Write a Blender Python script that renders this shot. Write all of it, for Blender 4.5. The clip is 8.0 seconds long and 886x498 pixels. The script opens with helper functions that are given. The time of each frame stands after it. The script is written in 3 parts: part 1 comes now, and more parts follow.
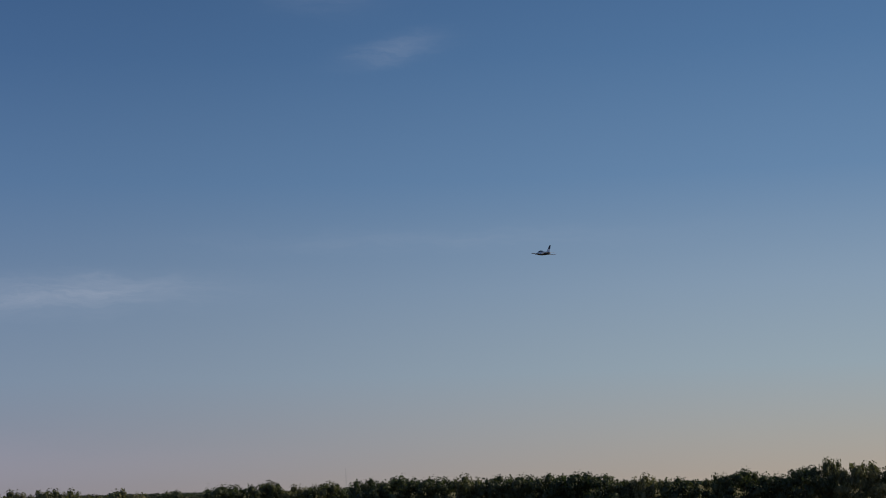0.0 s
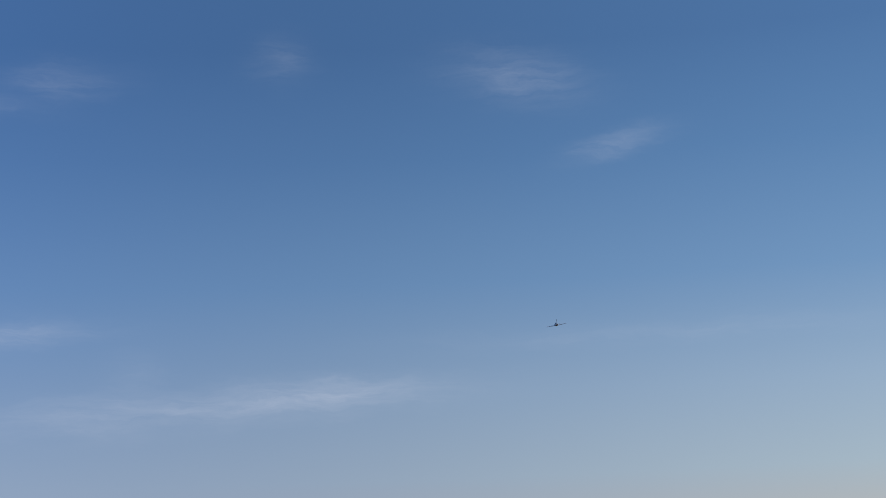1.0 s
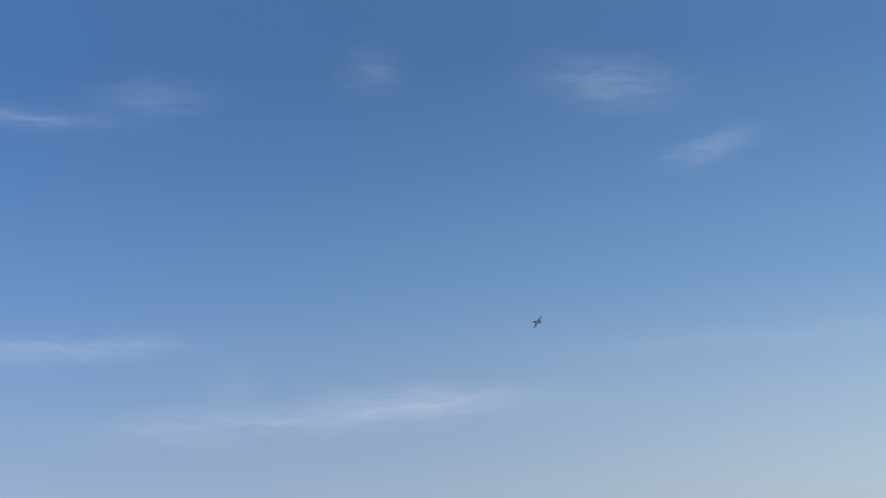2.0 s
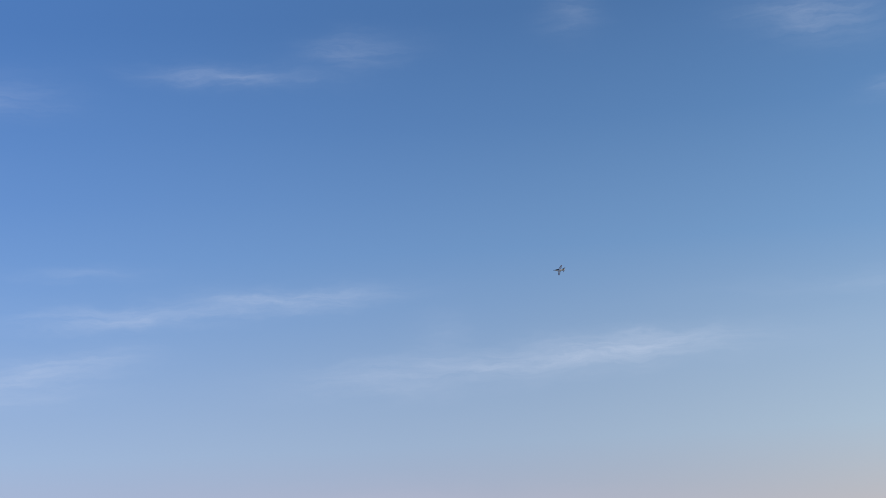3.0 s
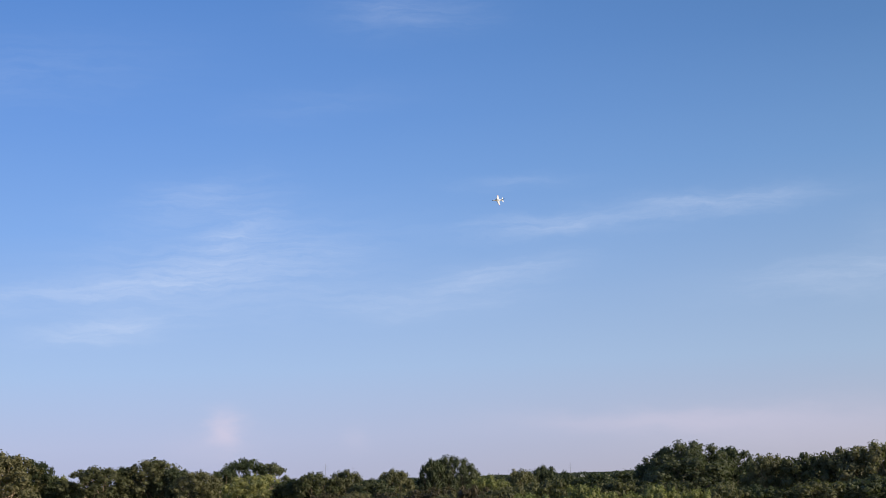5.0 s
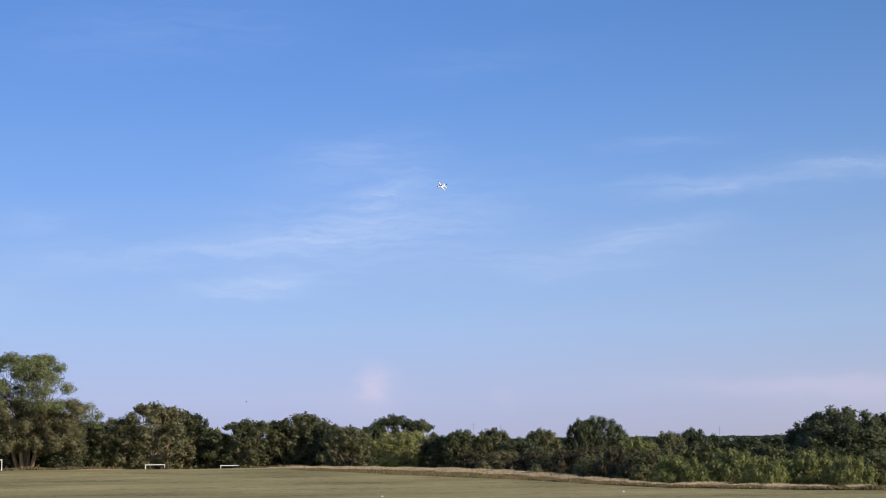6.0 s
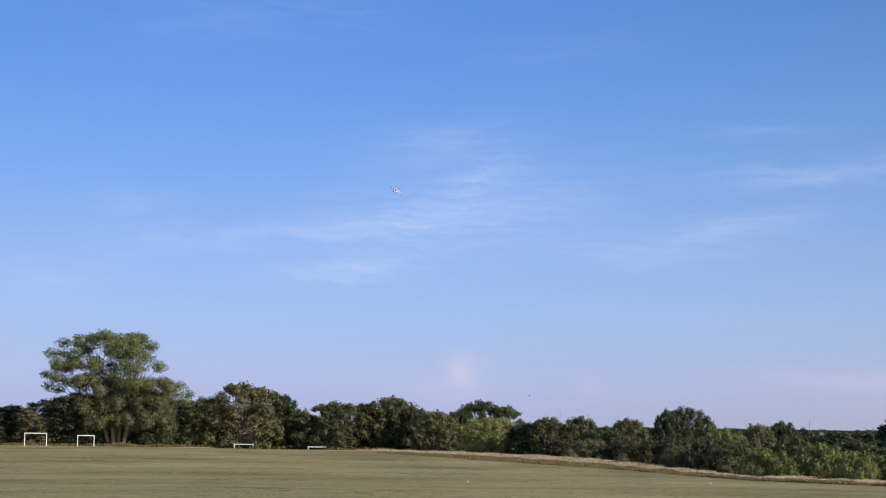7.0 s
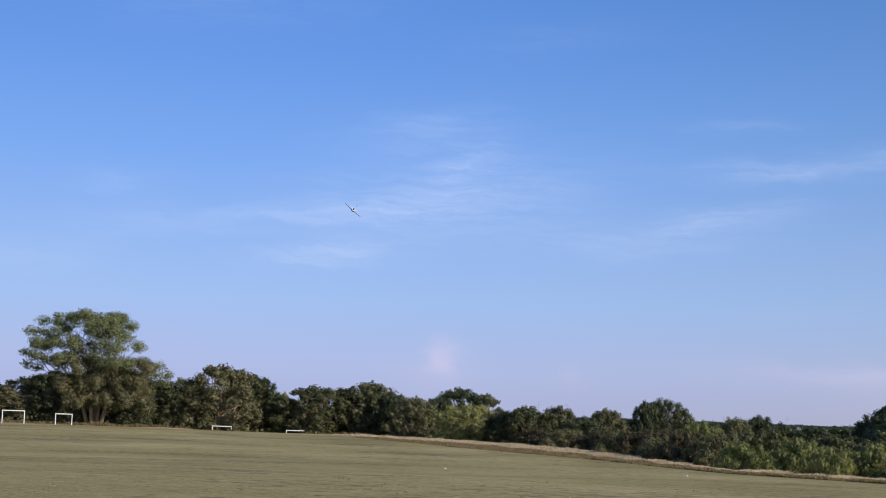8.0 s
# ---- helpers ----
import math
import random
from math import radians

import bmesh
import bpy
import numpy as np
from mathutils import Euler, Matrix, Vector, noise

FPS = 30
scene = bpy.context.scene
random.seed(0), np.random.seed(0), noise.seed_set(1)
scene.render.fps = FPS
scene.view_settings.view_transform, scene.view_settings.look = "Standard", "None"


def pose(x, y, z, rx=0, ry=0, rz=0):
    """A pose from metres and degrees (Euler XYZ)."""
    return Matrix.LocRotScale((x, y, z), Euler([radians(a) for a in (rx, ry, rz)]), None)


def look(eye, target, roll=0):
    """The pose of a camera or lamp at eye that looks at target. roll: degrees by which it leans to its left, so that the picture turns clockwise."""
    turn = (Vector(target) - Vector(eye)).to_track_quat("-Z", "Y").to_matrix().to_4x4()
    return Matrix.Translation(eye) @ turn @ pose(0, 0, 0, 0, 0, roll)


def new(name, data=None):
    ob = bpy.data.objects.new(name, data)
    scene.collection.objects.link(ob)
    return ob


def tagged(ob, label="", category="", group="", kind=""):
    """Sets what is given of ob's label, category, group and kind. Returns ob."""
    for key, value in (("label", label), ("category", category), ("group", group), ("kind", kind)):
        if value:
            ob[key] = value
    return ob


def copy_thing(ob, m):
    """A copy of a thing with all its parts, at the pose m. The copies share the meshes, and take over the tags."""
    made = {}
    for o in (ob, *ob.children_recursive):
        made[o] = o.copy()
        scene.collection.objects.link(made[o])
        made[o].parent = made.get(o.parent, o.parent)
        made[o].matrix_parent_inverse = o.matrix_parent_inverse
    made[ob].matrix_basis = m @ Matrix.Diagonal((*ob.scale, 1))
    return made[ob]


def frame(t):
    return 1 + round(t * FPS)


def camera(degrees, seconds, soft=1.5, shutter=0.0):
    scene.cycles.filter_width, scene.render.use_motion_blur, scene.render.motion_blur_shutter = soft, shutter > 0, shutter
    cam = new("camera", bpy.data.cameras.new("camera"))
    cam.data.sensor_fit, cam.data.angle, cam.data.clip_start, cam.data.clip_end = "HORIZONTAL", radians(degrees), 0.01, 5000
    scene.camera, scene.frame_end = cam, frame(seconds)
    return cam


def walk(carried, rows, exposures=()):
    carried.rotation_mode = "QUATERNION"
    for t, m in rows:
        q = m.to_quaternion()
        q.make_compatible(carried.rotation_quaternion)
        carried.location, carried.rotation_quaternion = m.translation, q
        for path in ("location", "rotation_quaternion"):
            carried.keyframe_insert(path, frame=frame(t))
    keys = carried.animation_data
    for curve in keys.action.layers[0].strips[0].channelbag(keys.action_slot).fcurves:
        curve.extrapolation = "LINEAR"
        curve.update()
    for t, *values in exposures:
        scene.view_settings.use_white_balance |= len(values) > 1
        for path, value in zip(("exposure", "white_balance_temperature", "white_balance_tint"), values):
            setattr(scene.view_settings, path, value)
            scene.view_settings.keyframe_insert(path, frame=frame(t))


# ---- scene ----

# ---------------------------------------------------------------- camera
EYE = (0.0, 0.0, 1.6)


def aim(bearing, pitch, roll):
    """Camera pose at the eye: bearing clockwise from +y, pitch up, roll."""
    return pose(*EYE, 90 + pitch, 0, -bearing) @ pose(0, 0, 0, 0, 0, roll)


cam = camera(31.28, 8.0, soft=0.92)
walk(cam, [
    (0.0, aim(42.95, 8.55, -1.39)),
    (0.1, aim(41.03, 9.57, -1.78)),
    (0.2, aim(39.47, 10.20, -2.00)),
    (0.3, aim(38.31, 10.61, -2.03)),
    (0.5, aim(36.44, 10.64, -2.12)),
    (0.6, aim(36.35, 10.64, -2.29)),
    (1.0, aim(34.63, 12.27, -2.30)),
    (1.5, aim(33.61, 12.55, -2.47)),
    (1.7, aim(32.83, 12.88, -2.51)),
    (2.8, aim(25.32, 11.21, -2.77)),
    (3.0, aim(23.54, 11.06, -2.87)),
    (3.2, aim(21.54, 10.20, -2.65)),
    (3.4, aim(20.37, 10.16, -2.48)),
    (3.5, aim(19.32, 10.37, -2.14)),
    (3.7, aim(18.10, 9.96, -2.09)),
    (4.0, aim(15.95, 9.56, -2.42)),
    (4.2, aim(14.15, 9.04, -2.50)),
    (4.5, aim(11.21, 8.50, -2.43)),
    (4.8, aim(9.01, 8.31, -2.25)),
    (5.0, aim(7.67, 8.20, -2.01)),
    (5.2, aim(6.41, 7.95, -1.57)),
    (6.3, aim(0.82, 6.64, -0.35)),
    (6.5, aim(0.00, 6.58, 0.00)),
    (7.0, aim(-1.10, 6.35, 0.76)),
    (7.5, aim(-1.54, 6.00, 1.17)),
    (7.8, aim(-0.93, 5.90, 1.46)),
    (8.0, aim(-0.46, 5.89, 2.05)),
], exposures=[(0.0, -0.93, 6500, 10), (0.3, -0.85, 6500, 10), (0.5, -0.70, 6500, 10), (1.0, -0.49, 6500, 10), (1.5, -0.28, 6500, 10), (1.7, -0.26, 6500, 10), (2.8, -0.2, 6500, 10), (3.5, -0.14, 6500, 10), (4.0, -0.13, 6500, 10), (4.5, -0.10, 6500, 10), (5.2, -0.04, 6450, 10), (6.5, -0.05, 6120, 12.5), (7.2, -0.07, 6060, 12.5), (8.0, -0.09, 5960, 12.5)])

# ---------------------------------------------------------------- light
SUN_BEARING, SUN_HEIGHT = 122.0, 22.0


def mat_nodes(m):
    m.use_nodes = True
    t = m.node_tree
    t.nodes.clear()
    return t


def nd(tree, kind, ins=None, **attrs):
    n = tree.nodes.new(kind)
    for k, v in attrs.items():
        setattr(n, k, v)
    for k, v in (ins or {}).items():
        if isinstance(v, bpy.types.NodeSocket):
            tree.links.new(v, n.inputs[k])
        else:
            n.inputs[k].default_value = v
    return n


def mth(tree, op, a, b=0.0, clamp=False):
    return nd(tree, "ShaderNodeMath", {0: a, 1: b}, operation=op, use_clamp=clamp).outputs[0]


def mixc(tree, fac, a, b, blend="MIX"):
    n = nd(tree, "ShaderNodeMix", data_type="RGBA", blend_type=blend)
    for k, v in ((0, fac), (6, a), (7, b)):
        if isinstance(v, bpy.types.NodeSocket):
            tree.links.new(v, n.inputs[k])
        else:
            n.inputs[k].default_value = v
    return n.outputs[2]


# thin high cloud: bearing, elevation, half length, half thickness, tilt (degrees), weight
CIRRUS_EAST = (
    (29.0, 7.0, 4.4, 0.42, 2.0, 1.0), (31.0, 7.2, 2.8, 0.25, 3, 0.4), (21.6, 6.5, 3.4, 0.4, 1, 0.55), (41.2, 15.7, 1.5, 0.28, 11, 0.6),
    (37.8, 18.3, 2.1, 0.6, -9, 0.5), (20.4, 18.2, 1.4, 0.35, -6, 0.12), (28.9, 19.2, 0.9, 0.5, 2, 0.3),
    (42.8, 8.9, 6.5, 0.28, 0, 0.28), (23.3, 8.0, 0.9, 0.6, 30, 0.2),
)
CIRRUS_MID = (
    (15.9, 17.5, 2.4, 0.24, -3, 0.6), (20.5, 18.3, 1.6, 0.4, 1, 0.32), (6.5, 16.7, 2.4, 0.5, 0, 0.45),
    (11.8, 8.9, 2.8, 0.32, 0, 0.5), (17.6, 9.3, 2.5, 0.3, 4, 0.5), (9.6, 7.2, 2.2, 0.32, 6, 0.8),
    (6.6, 6.3, 3.2, 0.4, 2, 0.55), (10.4, 10.5, 1.8, 0.2, 0, 0.3), (18.3, 9.5, 3.0, 0.3, 2, 0.4), (11.5, 9.1, 2.5, 0.3, 3, 0.3),
)
CIRRUS_WEST = (
    (-1.3, 10.2, 2.2, 0.5, 8, 0.5), (-0.2, 7.7, 4.4, 1.1, 6, 0.8), (-5.1, 6.9, 4.6, 0.3, 6, 0.75),
    (-4.7, 5.6, 2.0, 0.3, 5, 1.0), (-15.1, 5.0, 2.0, 0.4, 3, 0.4), (-12.2, 7.8, 1.2, 0.3, 2, 0.35),
    (0.3, 8.9, 1.3, 0.6, 25, 0.5), (-12.0, 6.4, 2.0, 0.5, 5, 0.25), (-8.0, 14.5, 5.0, 0.9, 6, 0.2), (3.0, 13.5, 3.0, 0.4, 5, 0.15),
)
LOW_PINK = ((-0.35, 1.9, 0.55, 0.42, 0, 1.4), (-0.9, 1.2, 1.6, 0.5, 0, 0.3), (4.2, 1.45, 0.5, 0.35, 0, 0.3), (20.5, 1.25, 6.0, 0.85, -1, 0.5), (15.5, 1.75, 4.5, 0.3, -1, 0.7), (30.0, 0.9, 8.0, 0.7, 0, 0.35))

world = bpy.data.worlds.new("sky")
scene.world = world
world.use_nodes = True
wt = world.node_tree
wt.nodes.clear()
sky = nd(wt, "ShaderNodeTexSky", sky_type="NISHITA", sun_disc=False, sun_elevation=radians(SUN_HEIGHT), sun_rotation=radians(SUN_BEARING),
         air_density=1.0, dust_density=1.2, ozone_density=1.6, altitude=200)
coord = nd(wt, "ShaderNodeTexCoord").outputs["Generated"]
xyz = nd(wt, "ShaderNodeSeparateXYZ", {0: coord})
bearing = mth(wt, "MULTIPLY", mth(wt, "ARCTAN2", xyz.outputs[0], xyz.outputs[1]), 57.2958)
height = mth(wt, "MULTIPLY", mth(wt, "ARCSINE", xyz.outputs[2]), 57.2958)
where = nd(wt, "ShaderNodeCombineXYZ", {0: bearing, 1: height}).outputs[0]
warp = nd(wt, "ShaderNodeTexNoise", {"Vector": nd(wt, "ShaderNodeMapping", {0: where, 3: (0.35, 0.9, 1)}).outputs[0], "Scale": 1.0, "Detail": 4.0, "Roughness": 0.6})
shift = nd(wt, "ShaderNodeVectorMath", {0: warp.outputs["Color"], 1: (0.5, 0.5, 0.5)}, operation="SUBTRACT").outputs[0]
shift = nd(wt, "ShaderNodeVectorMath", {0: shift, 1: (2.2, 1.1, 0)}, operation="MULTIPLY").outputs[0]
bent = nd(wt, "ShaderNodeVectorMath", {0: where, 1: shift}, operation="ADD").outputs[0]


def cloud_sum(rows):
    total = None
    for az, el, half, thick, tilt, weight in rows:
        local = nd(wt, "ShaderNodeMapping", {0: bent, 1: (az, el, 0), 2: (0, 0, radians(tilt)), 3: (half * 1.12, thick * 1.4, 1)}, vector_type="TEXTURE").outputs[0]
        local = nd(wt, "ShaderNodeVectorMath", {0: local, 1: (1, 1, 0)}, operation="MULTIPLY").outputs[0]
        r2 = nd(wt, "ShaderNodeVectorMath", {0: local, 1: local}, operation="DOT_PRODUCT").outputs["Value"]
        one = mth(wt, "MULTIPLY", mth(wt, "EXPONENT", mth(wt, "MULTIPLY", r2, -1.0)), weight)
        total = one if total is None else mth(wt, "ADD", total, one)
    return total


fibre = nd(wt, "ShaderNodeTexNoise", {"Vector": nd(wt, "ShaderNodeMapping", {0: bent, 2: (0, 0, radians(-5)), 3: (0.34, 3.0, 1)}).outputs[0], "Scale": 1.0, "Detail": 7.0, "Roughness": 0.66}).outputs[0]
fibre = nd(wt, "ShaderNodeMapRange", {0: fibre, 1: 0.31, 2: 0.70, 3: 0.28, 4: 1.28}).outputs[0]
high = mth(wt, "ADD", mth(wt, "ADD", cloud_sum(CIRRUS_EAST), cloud_sum(CIRRUS_MID)), cloud_sum(CIRRUS_WEST))
veil = mth(wt, "MULTIPLY", mth(wt, "MULTIPLY", high, fibre), 0.31, clamp=True)
pink = mth(wt, "MULTIPLY", cloud_sum(LOW_PINK), 0.35, clamp=True)
# low sky: deep blue falling to a pale horizon, warmer and greyer towards the sun's side


def sky_ramp(stops):
    r = nd(wt, "ShaderNodeValToRGB", {0: mth(wt, "DIVIDE", height, 20.0)})
    e = r.color_ramp.elements
    while len(e) < len(stops):
        e.new(0.5)
    for k, (deg, col) in enumerate(stops):
        e[k].position, e[k].color = deg / 20.0, (*col, 1)
    return r.outputs[0]


to_mid = nd(wt, "ShaderNodeMapRange", {0: bearing, 1: -10.0, 2: 36.0}, interpolation_type="SMOOTHSTEP").outputs[0]
to_east = nd(wt, "ShaderNodeMapRange", {0: bearing, 1: 20.0, 2: 62.0}, interpolation_type="SMOOTHSTEP").outputs[0]
west_sky = sky_ramp(((0.0, (0.48, 0.51, 0.72)), (1.5, (0.485, 0.55, 0.80)), (4.0, (0.400, 0.565, 0.88)), (9.0, (0.230, 0.433, 0.875)), (13.0, (0.150, 0.335, 0.79)), (19.0, (0.090, 0.245, 0.65))))
mid_sky = sky_ramp(((0.0, (0.485, 0.461, 0.524)), (1.5, (0.441, 0.480, 0.616)), (4.0, (0.373, 0.495, 0.689)), (7.0, (0.286, 0.427, 0.660)), (11.0, (0.171, 0.331, 0.610)), (15.5, (0.103, 0.234, 0.497)), (19.5, (0.073, 0.182, 0.416))))
east_sky = sky_ramp(((0.0, (0.82, 0.70, 0.58)), (1.5, (0.73, 0.715, 0.67)), (4.0, (0.58, 0.73, 0.845)), (7.0, (0.46, 0.64, 0.86)), (11.0, (0.25, 0.46, 0.78)), (15.5, (0.155, 0.34, 0.66)), (19.5, (0.11, 0.26, 0.56))))
low_sky = mixc(wt, 1.0, mixc(wt, to_east, mixc(wt, to_mid, west_sky, mid_sky), east_sky), (10, 10, 10, 1), "MULTIPLY")
share = nd(wt, "ShaderNodeMapRange", {0: height, 1: 20.0, 2: 50.0, 3: 0.92, 4: 0.0}, interpolation_type="SMOOTHSTEP").outputs[0]
tone = mixc(wt, share, sky.outputs[0], low_sky)
tone = mixc(wt, veil, tone, (7.2, 8.0, 9.8, 1))
tone = mixc(wt, pink, tone, (7.6, 6.7, 8.0, 1))
out = nd(wt, "ShaderNodeOutputWorld", {0: nd(wt, "ShaderNodeBackground", {0: tone, 1: 0.1}).outputs[0]})

sun_data = bpy.data.lights.new("sun", "SUN")
sun_data.energy, sun_data.angle, sun_data.color = 5.0, radians(0.6), (1.0, 0.87, 0.68)
sun = new("sun", sun_data)
sb, sh = radians(SUN_BEARING), radians(SUN_HEIGHT)
sun.matrix_world = look((0, 0, 60), Vector((0, 0, 60)) - Vector((math.sin(sb) * math.cos(sh), math.cos(sb) * math.cos(sh), math.sin(sh))))


# ---------------------------------------------------------------- materials
def surface(name, base, rough=0.6, metal=0.0, bump=None):
    """Plain material tree with a noise-varied base colour; returns material."""
    m = bpy.data.materials.new(name)
    t = mat_nodes(m)
    co = nd(t, "ShaderNodeTexCoord").outputs["Object"]
    n1 = nd(t, "ShaderNodeTexNoise", {"Vector": co, "Scale": 3.0, "Detail": 5.0})
    n2 = nd(t, "ShaderNodeTexNoise", {"Vector": co, "Scale": 40.0, "Detail": 3.0})
    v = mth(t, "ADD", mth(t, "MULTIPLY", n1.outputs[0], 0.25), mth(t, "MULTIPLY", n2.outputs[0], 0.15))
    v = mth(t, "ADD", v, 0.8)
    c = mixc(t, 1.0, (*base, 1), nd(t, "ShaderNodeCombineXYZ", {0: v, 1: v, 2: v}).outputs[0], "MULTIPLY")
    b = nd(t, "ShaderNodeBsdfPrincipled", {"Base Color": c, "Roughness": rough, "Metallic": metal})
    if bump:
        bp = nd(t, "ShaderNodeBump", {"Strength": bump, "Height": n2.outputs[0]})
        t.links.new(bp.outputs[0], b.inputs["Normal"])
    nd(t, "ShaderNodeOutputMaterial", {0: b.outputs[0]})
    return m


def leaf_material(name, dark, light, rough=0.55):
    m = bpy.data.materials.new(name)
    t = mat_nodes(m)
    geo = nd(t, "ShaderNodeNewGeometry")
    info = nd(t, "ShaderNodeObjectInfo")
    co = nd(t, "ShaderNodeTexCoord").outputs["Object"]
    clump = nd(t, "ShaderNodeTexNoise", {"Vector": co, "Scale": 0.7, "Detail": 3.0}).outputs[0]
    f = mth(t, "ADD", mth(t, "MULTIPLY", geo.outputs["Random Per Island"], 0.55), mth(t, "MULTIPLY", clump, 0.9))
    f = mth(t, "ADD", f, -0.3, clamp=True)
    c = mixc(t, f, (*dark, 1), (*light, 1))
    k = mth(t, "ADD", mth(t, "MULTIPLY", info.outputs["Random"], 0.70), 0.58)
    c = mixc(t, 1.0, c, nd(t, "ShaderNodeCombineXYZ", {0: k, 1: mth(t, "ADD", mth(t, "MULTIPLY", k, 0.8), 0.2), 2: k}).outputs[0], "MULTIPLY")
    d = nd(t, "ShaderNodeBsdfPrincipled", {"Base Color": c, "Roughness": rough, "Specular IOR Level": 0.35})
    tr = nd(t, "ShaderNodeBsdfTranslucent", {"Color": mixc(t, 1.0, c, (1.1, 1.25, 0.6, 1), "MULTIPLY")})
    mx = nd(t, "ShaderNodeMixShader", {0: 0.4, 1: d.outputs[0], 2: tr.outputs[0]})
    nd(t, "ShaderNodeOutputMaterial", {0: mx.outputs[0]})
    return m


def bark_material(name, base):
    m = bpy.data.materials.new(name)
    t = mat_nodes(m)
    co = nd(t, "ShaderNodeTexCoord").outputs["Object"]
    n = nd(t, "ShaderNodeTexNoise", {"Vector": nd(t, "ShaderNodeMapping", {0: co, 3: (6, 6, 1)}).outputs[0], "Scale": 1.5, "Detail": 6.0})
    c = mixc(t, n.outputs[0], (*[v * 0.45 for v in base], 1), (*[v * 1.4 for v in base], 1))
    bp = nd(t, "ShaderNodeBump", {"Strength": 0.7, "Height": n.outputs[0]})
    b = nd(t, "ShaderNodeBsdfPrincipled", {"Base Color": c, "Roughness": 0.9, "Normal": bp.outputs[0]})
    nd(t, "ShaderNodeOutputMaterial", {0: b.outputs[0]})
    return m


def grass_material():
    m = bpy.data.materials.new("mown_grass")
    t = mat_nodes(m)
    co = nd(t, "ShaderNodeTexCoord").outputs["Object"]
    big = nd(t, "ShaderNodeTexNoise", {"Vector": co, "Scale": 0.03, "Detail": 5.0, "Roughness": 0.6}).outputs[0]
    mid = nd(t, "ShaderNodeTexNoise", {"Vector": co, "Scale": 0.55, "Detail": 7.0, "Roughness": 0.75}).outputs[0]
    fine = nd(t, "ShaderNodeTexNoise", {"Vector": co, "Scale": 6.0, "Detail": 5.0, "Roughness": 0.8}).outputs[0]
    # mowing passes: long streaks across the field
    mow = nd(t, "ShaderNodeTexNoise", {"Vector": nd(t, "ShaderNodeMapping", {0: co, 2: (0, 0, radians(8)), 3: (0.02, 0.45, 1)}).outputs[0], "Scale": 1.0, "Detail": 4.0}).outputs[0]
    green, straw, soil = (0.250, 0.224, 0.085, 1), (0.545, 0.440, 0.222, 1), (0.135, 0.094, 0.052, 1)
    f = mth(t, "ADD", mth(t, "MULTIPLY", big, 1.2), mth(t, "MULTIPLY", mow, 0.18))
    f = nd(t, "ShaderNodeMapRange", {0: f, 1: 0.55, 2: 0.95, 3: 0.0, 4: 1.0}).outputs[0]
    c = mixc(t, f, green, straw)
    c = mixc(t, nd(t, "ShaderNodeMapRange", {0: mid, 1: 0.45, 2: 0.62, 3: 0.0, 4: 0.7}).outputs[0], c, green)
    c = mixc(t, nd(t, "ShaderNodeMapRange", {0: fine, 1: 0.50, 2: 0.62, 3: 0.0, 4: 0.75}).outputs[0], c, straw)
    clod = nd(t, "ShaderNodeTexNoise", {"Vector": nd(t, "ShaderNodeMapping", {0: co, 1: (7, 3, 0)}).outputs[0], "Scale": 1.7, "Detail": 6.0, "Roughness": 0.75}).outputs[0]
    patch = nd(t, "ShaderNodeTexNoise", {"Vector": nd(t, "ShaderNodeMapping", {0: co, 1: (17, 9, 0)}).outputs[0], "Scale": 0.08, "Detail": 3.0}).outputs[0]
    bare = mth(t, "ADD", clod, mth(t, "MULTIPLY", mth(t, "SUBTRACT", patch, 0.5), 0.5))
    c = mixc(t, nd(t, "ShaderNodeMapRange", {0: bare, 1: 0.52, 2: 0.63, 3: 0.0, 4: 0.8}).outputs[0], c, soil)
    h = mth(t, "ADD", mth(t, "MULTIPLY", fine, 0.05), mth(t, "MULTIPLY", mid, 0.08))
    bp = nd(t, "ShaderNodeBump", {"Strength": 0.5, "Distance": 1.0, "Height": h})
    b = nd(t, "ShaderNodeBsdfPrincipled", {"Base Color": c, "Roughness": 0.95, "Specular IOR Level": 0.1, "Normal": bp.outputs[0]})
    nd(t, "ShaderNodeOutputMaterial", {0: b.outputs[0]})
    return m


GRASS = grass_material()
STRAW = leaf_material("dry_grass", (0.56, 0.40, 0.30), (0.90, 0.68, 0.54), 0.8)
# brown verge grass, with the bank's shade worked into its dark tone
SHADED_WEEDS = leaf_material("verge_grass", (0.12, 0.088, 0.045), (0.33, 0.25, 0.14), 0.8)
TUFT = leaf_material("field_tufts", (0.25, 0.215, 0.105), (0.58, 0.490, 0.28), 0.9)
DARK_LEAF = leaf_material("dark_foliage", (0.050, 0.060, 0.033), (0.122, 0.136, 0.067))
OLIVE_LEAF = leaf_material("olive_foliage", (0.098, 0.095, 0.050), (0.225, 0.212, 0.105))
FRESH_LEAF = leaf_material("fresh_foliage", (0.175, 0.178, 0.070), (0.33, 0.328, 0.125))
CROWN_LEAF = leaf_material("cottonwood_foliage", (0.105, 0.122, 0.058), (0.31, 0.33, 0.155))
GREY_LEAF = leaf_material("grey_foliage", (0.078, 0.086, 0.048), (0.18, 0.19, 0.10))
BROWN_LEAF = leaf_material("brown_foliage", (0.062, 0.046, 0.031), (0.200, 0.155, 0.095))
FAR_LEAF = leaf_material("far_foliage", (0.030, 0.040, 0.034), (0.078, 0.092, 0.066))
BARK = bark_material("bark", (0.13, 0.10, 0.075))
PALE_BARK = bark_material("pale_bark", (0.34, 0.25, 0.17))
WHITE_PAINT = surface("white_paint", (0.80, 0.80, 0.78), 0.45, 0, 0.1)
RED_PAINT = surface("red_paint", (0.42, 0.025, 0.035), 0.4)
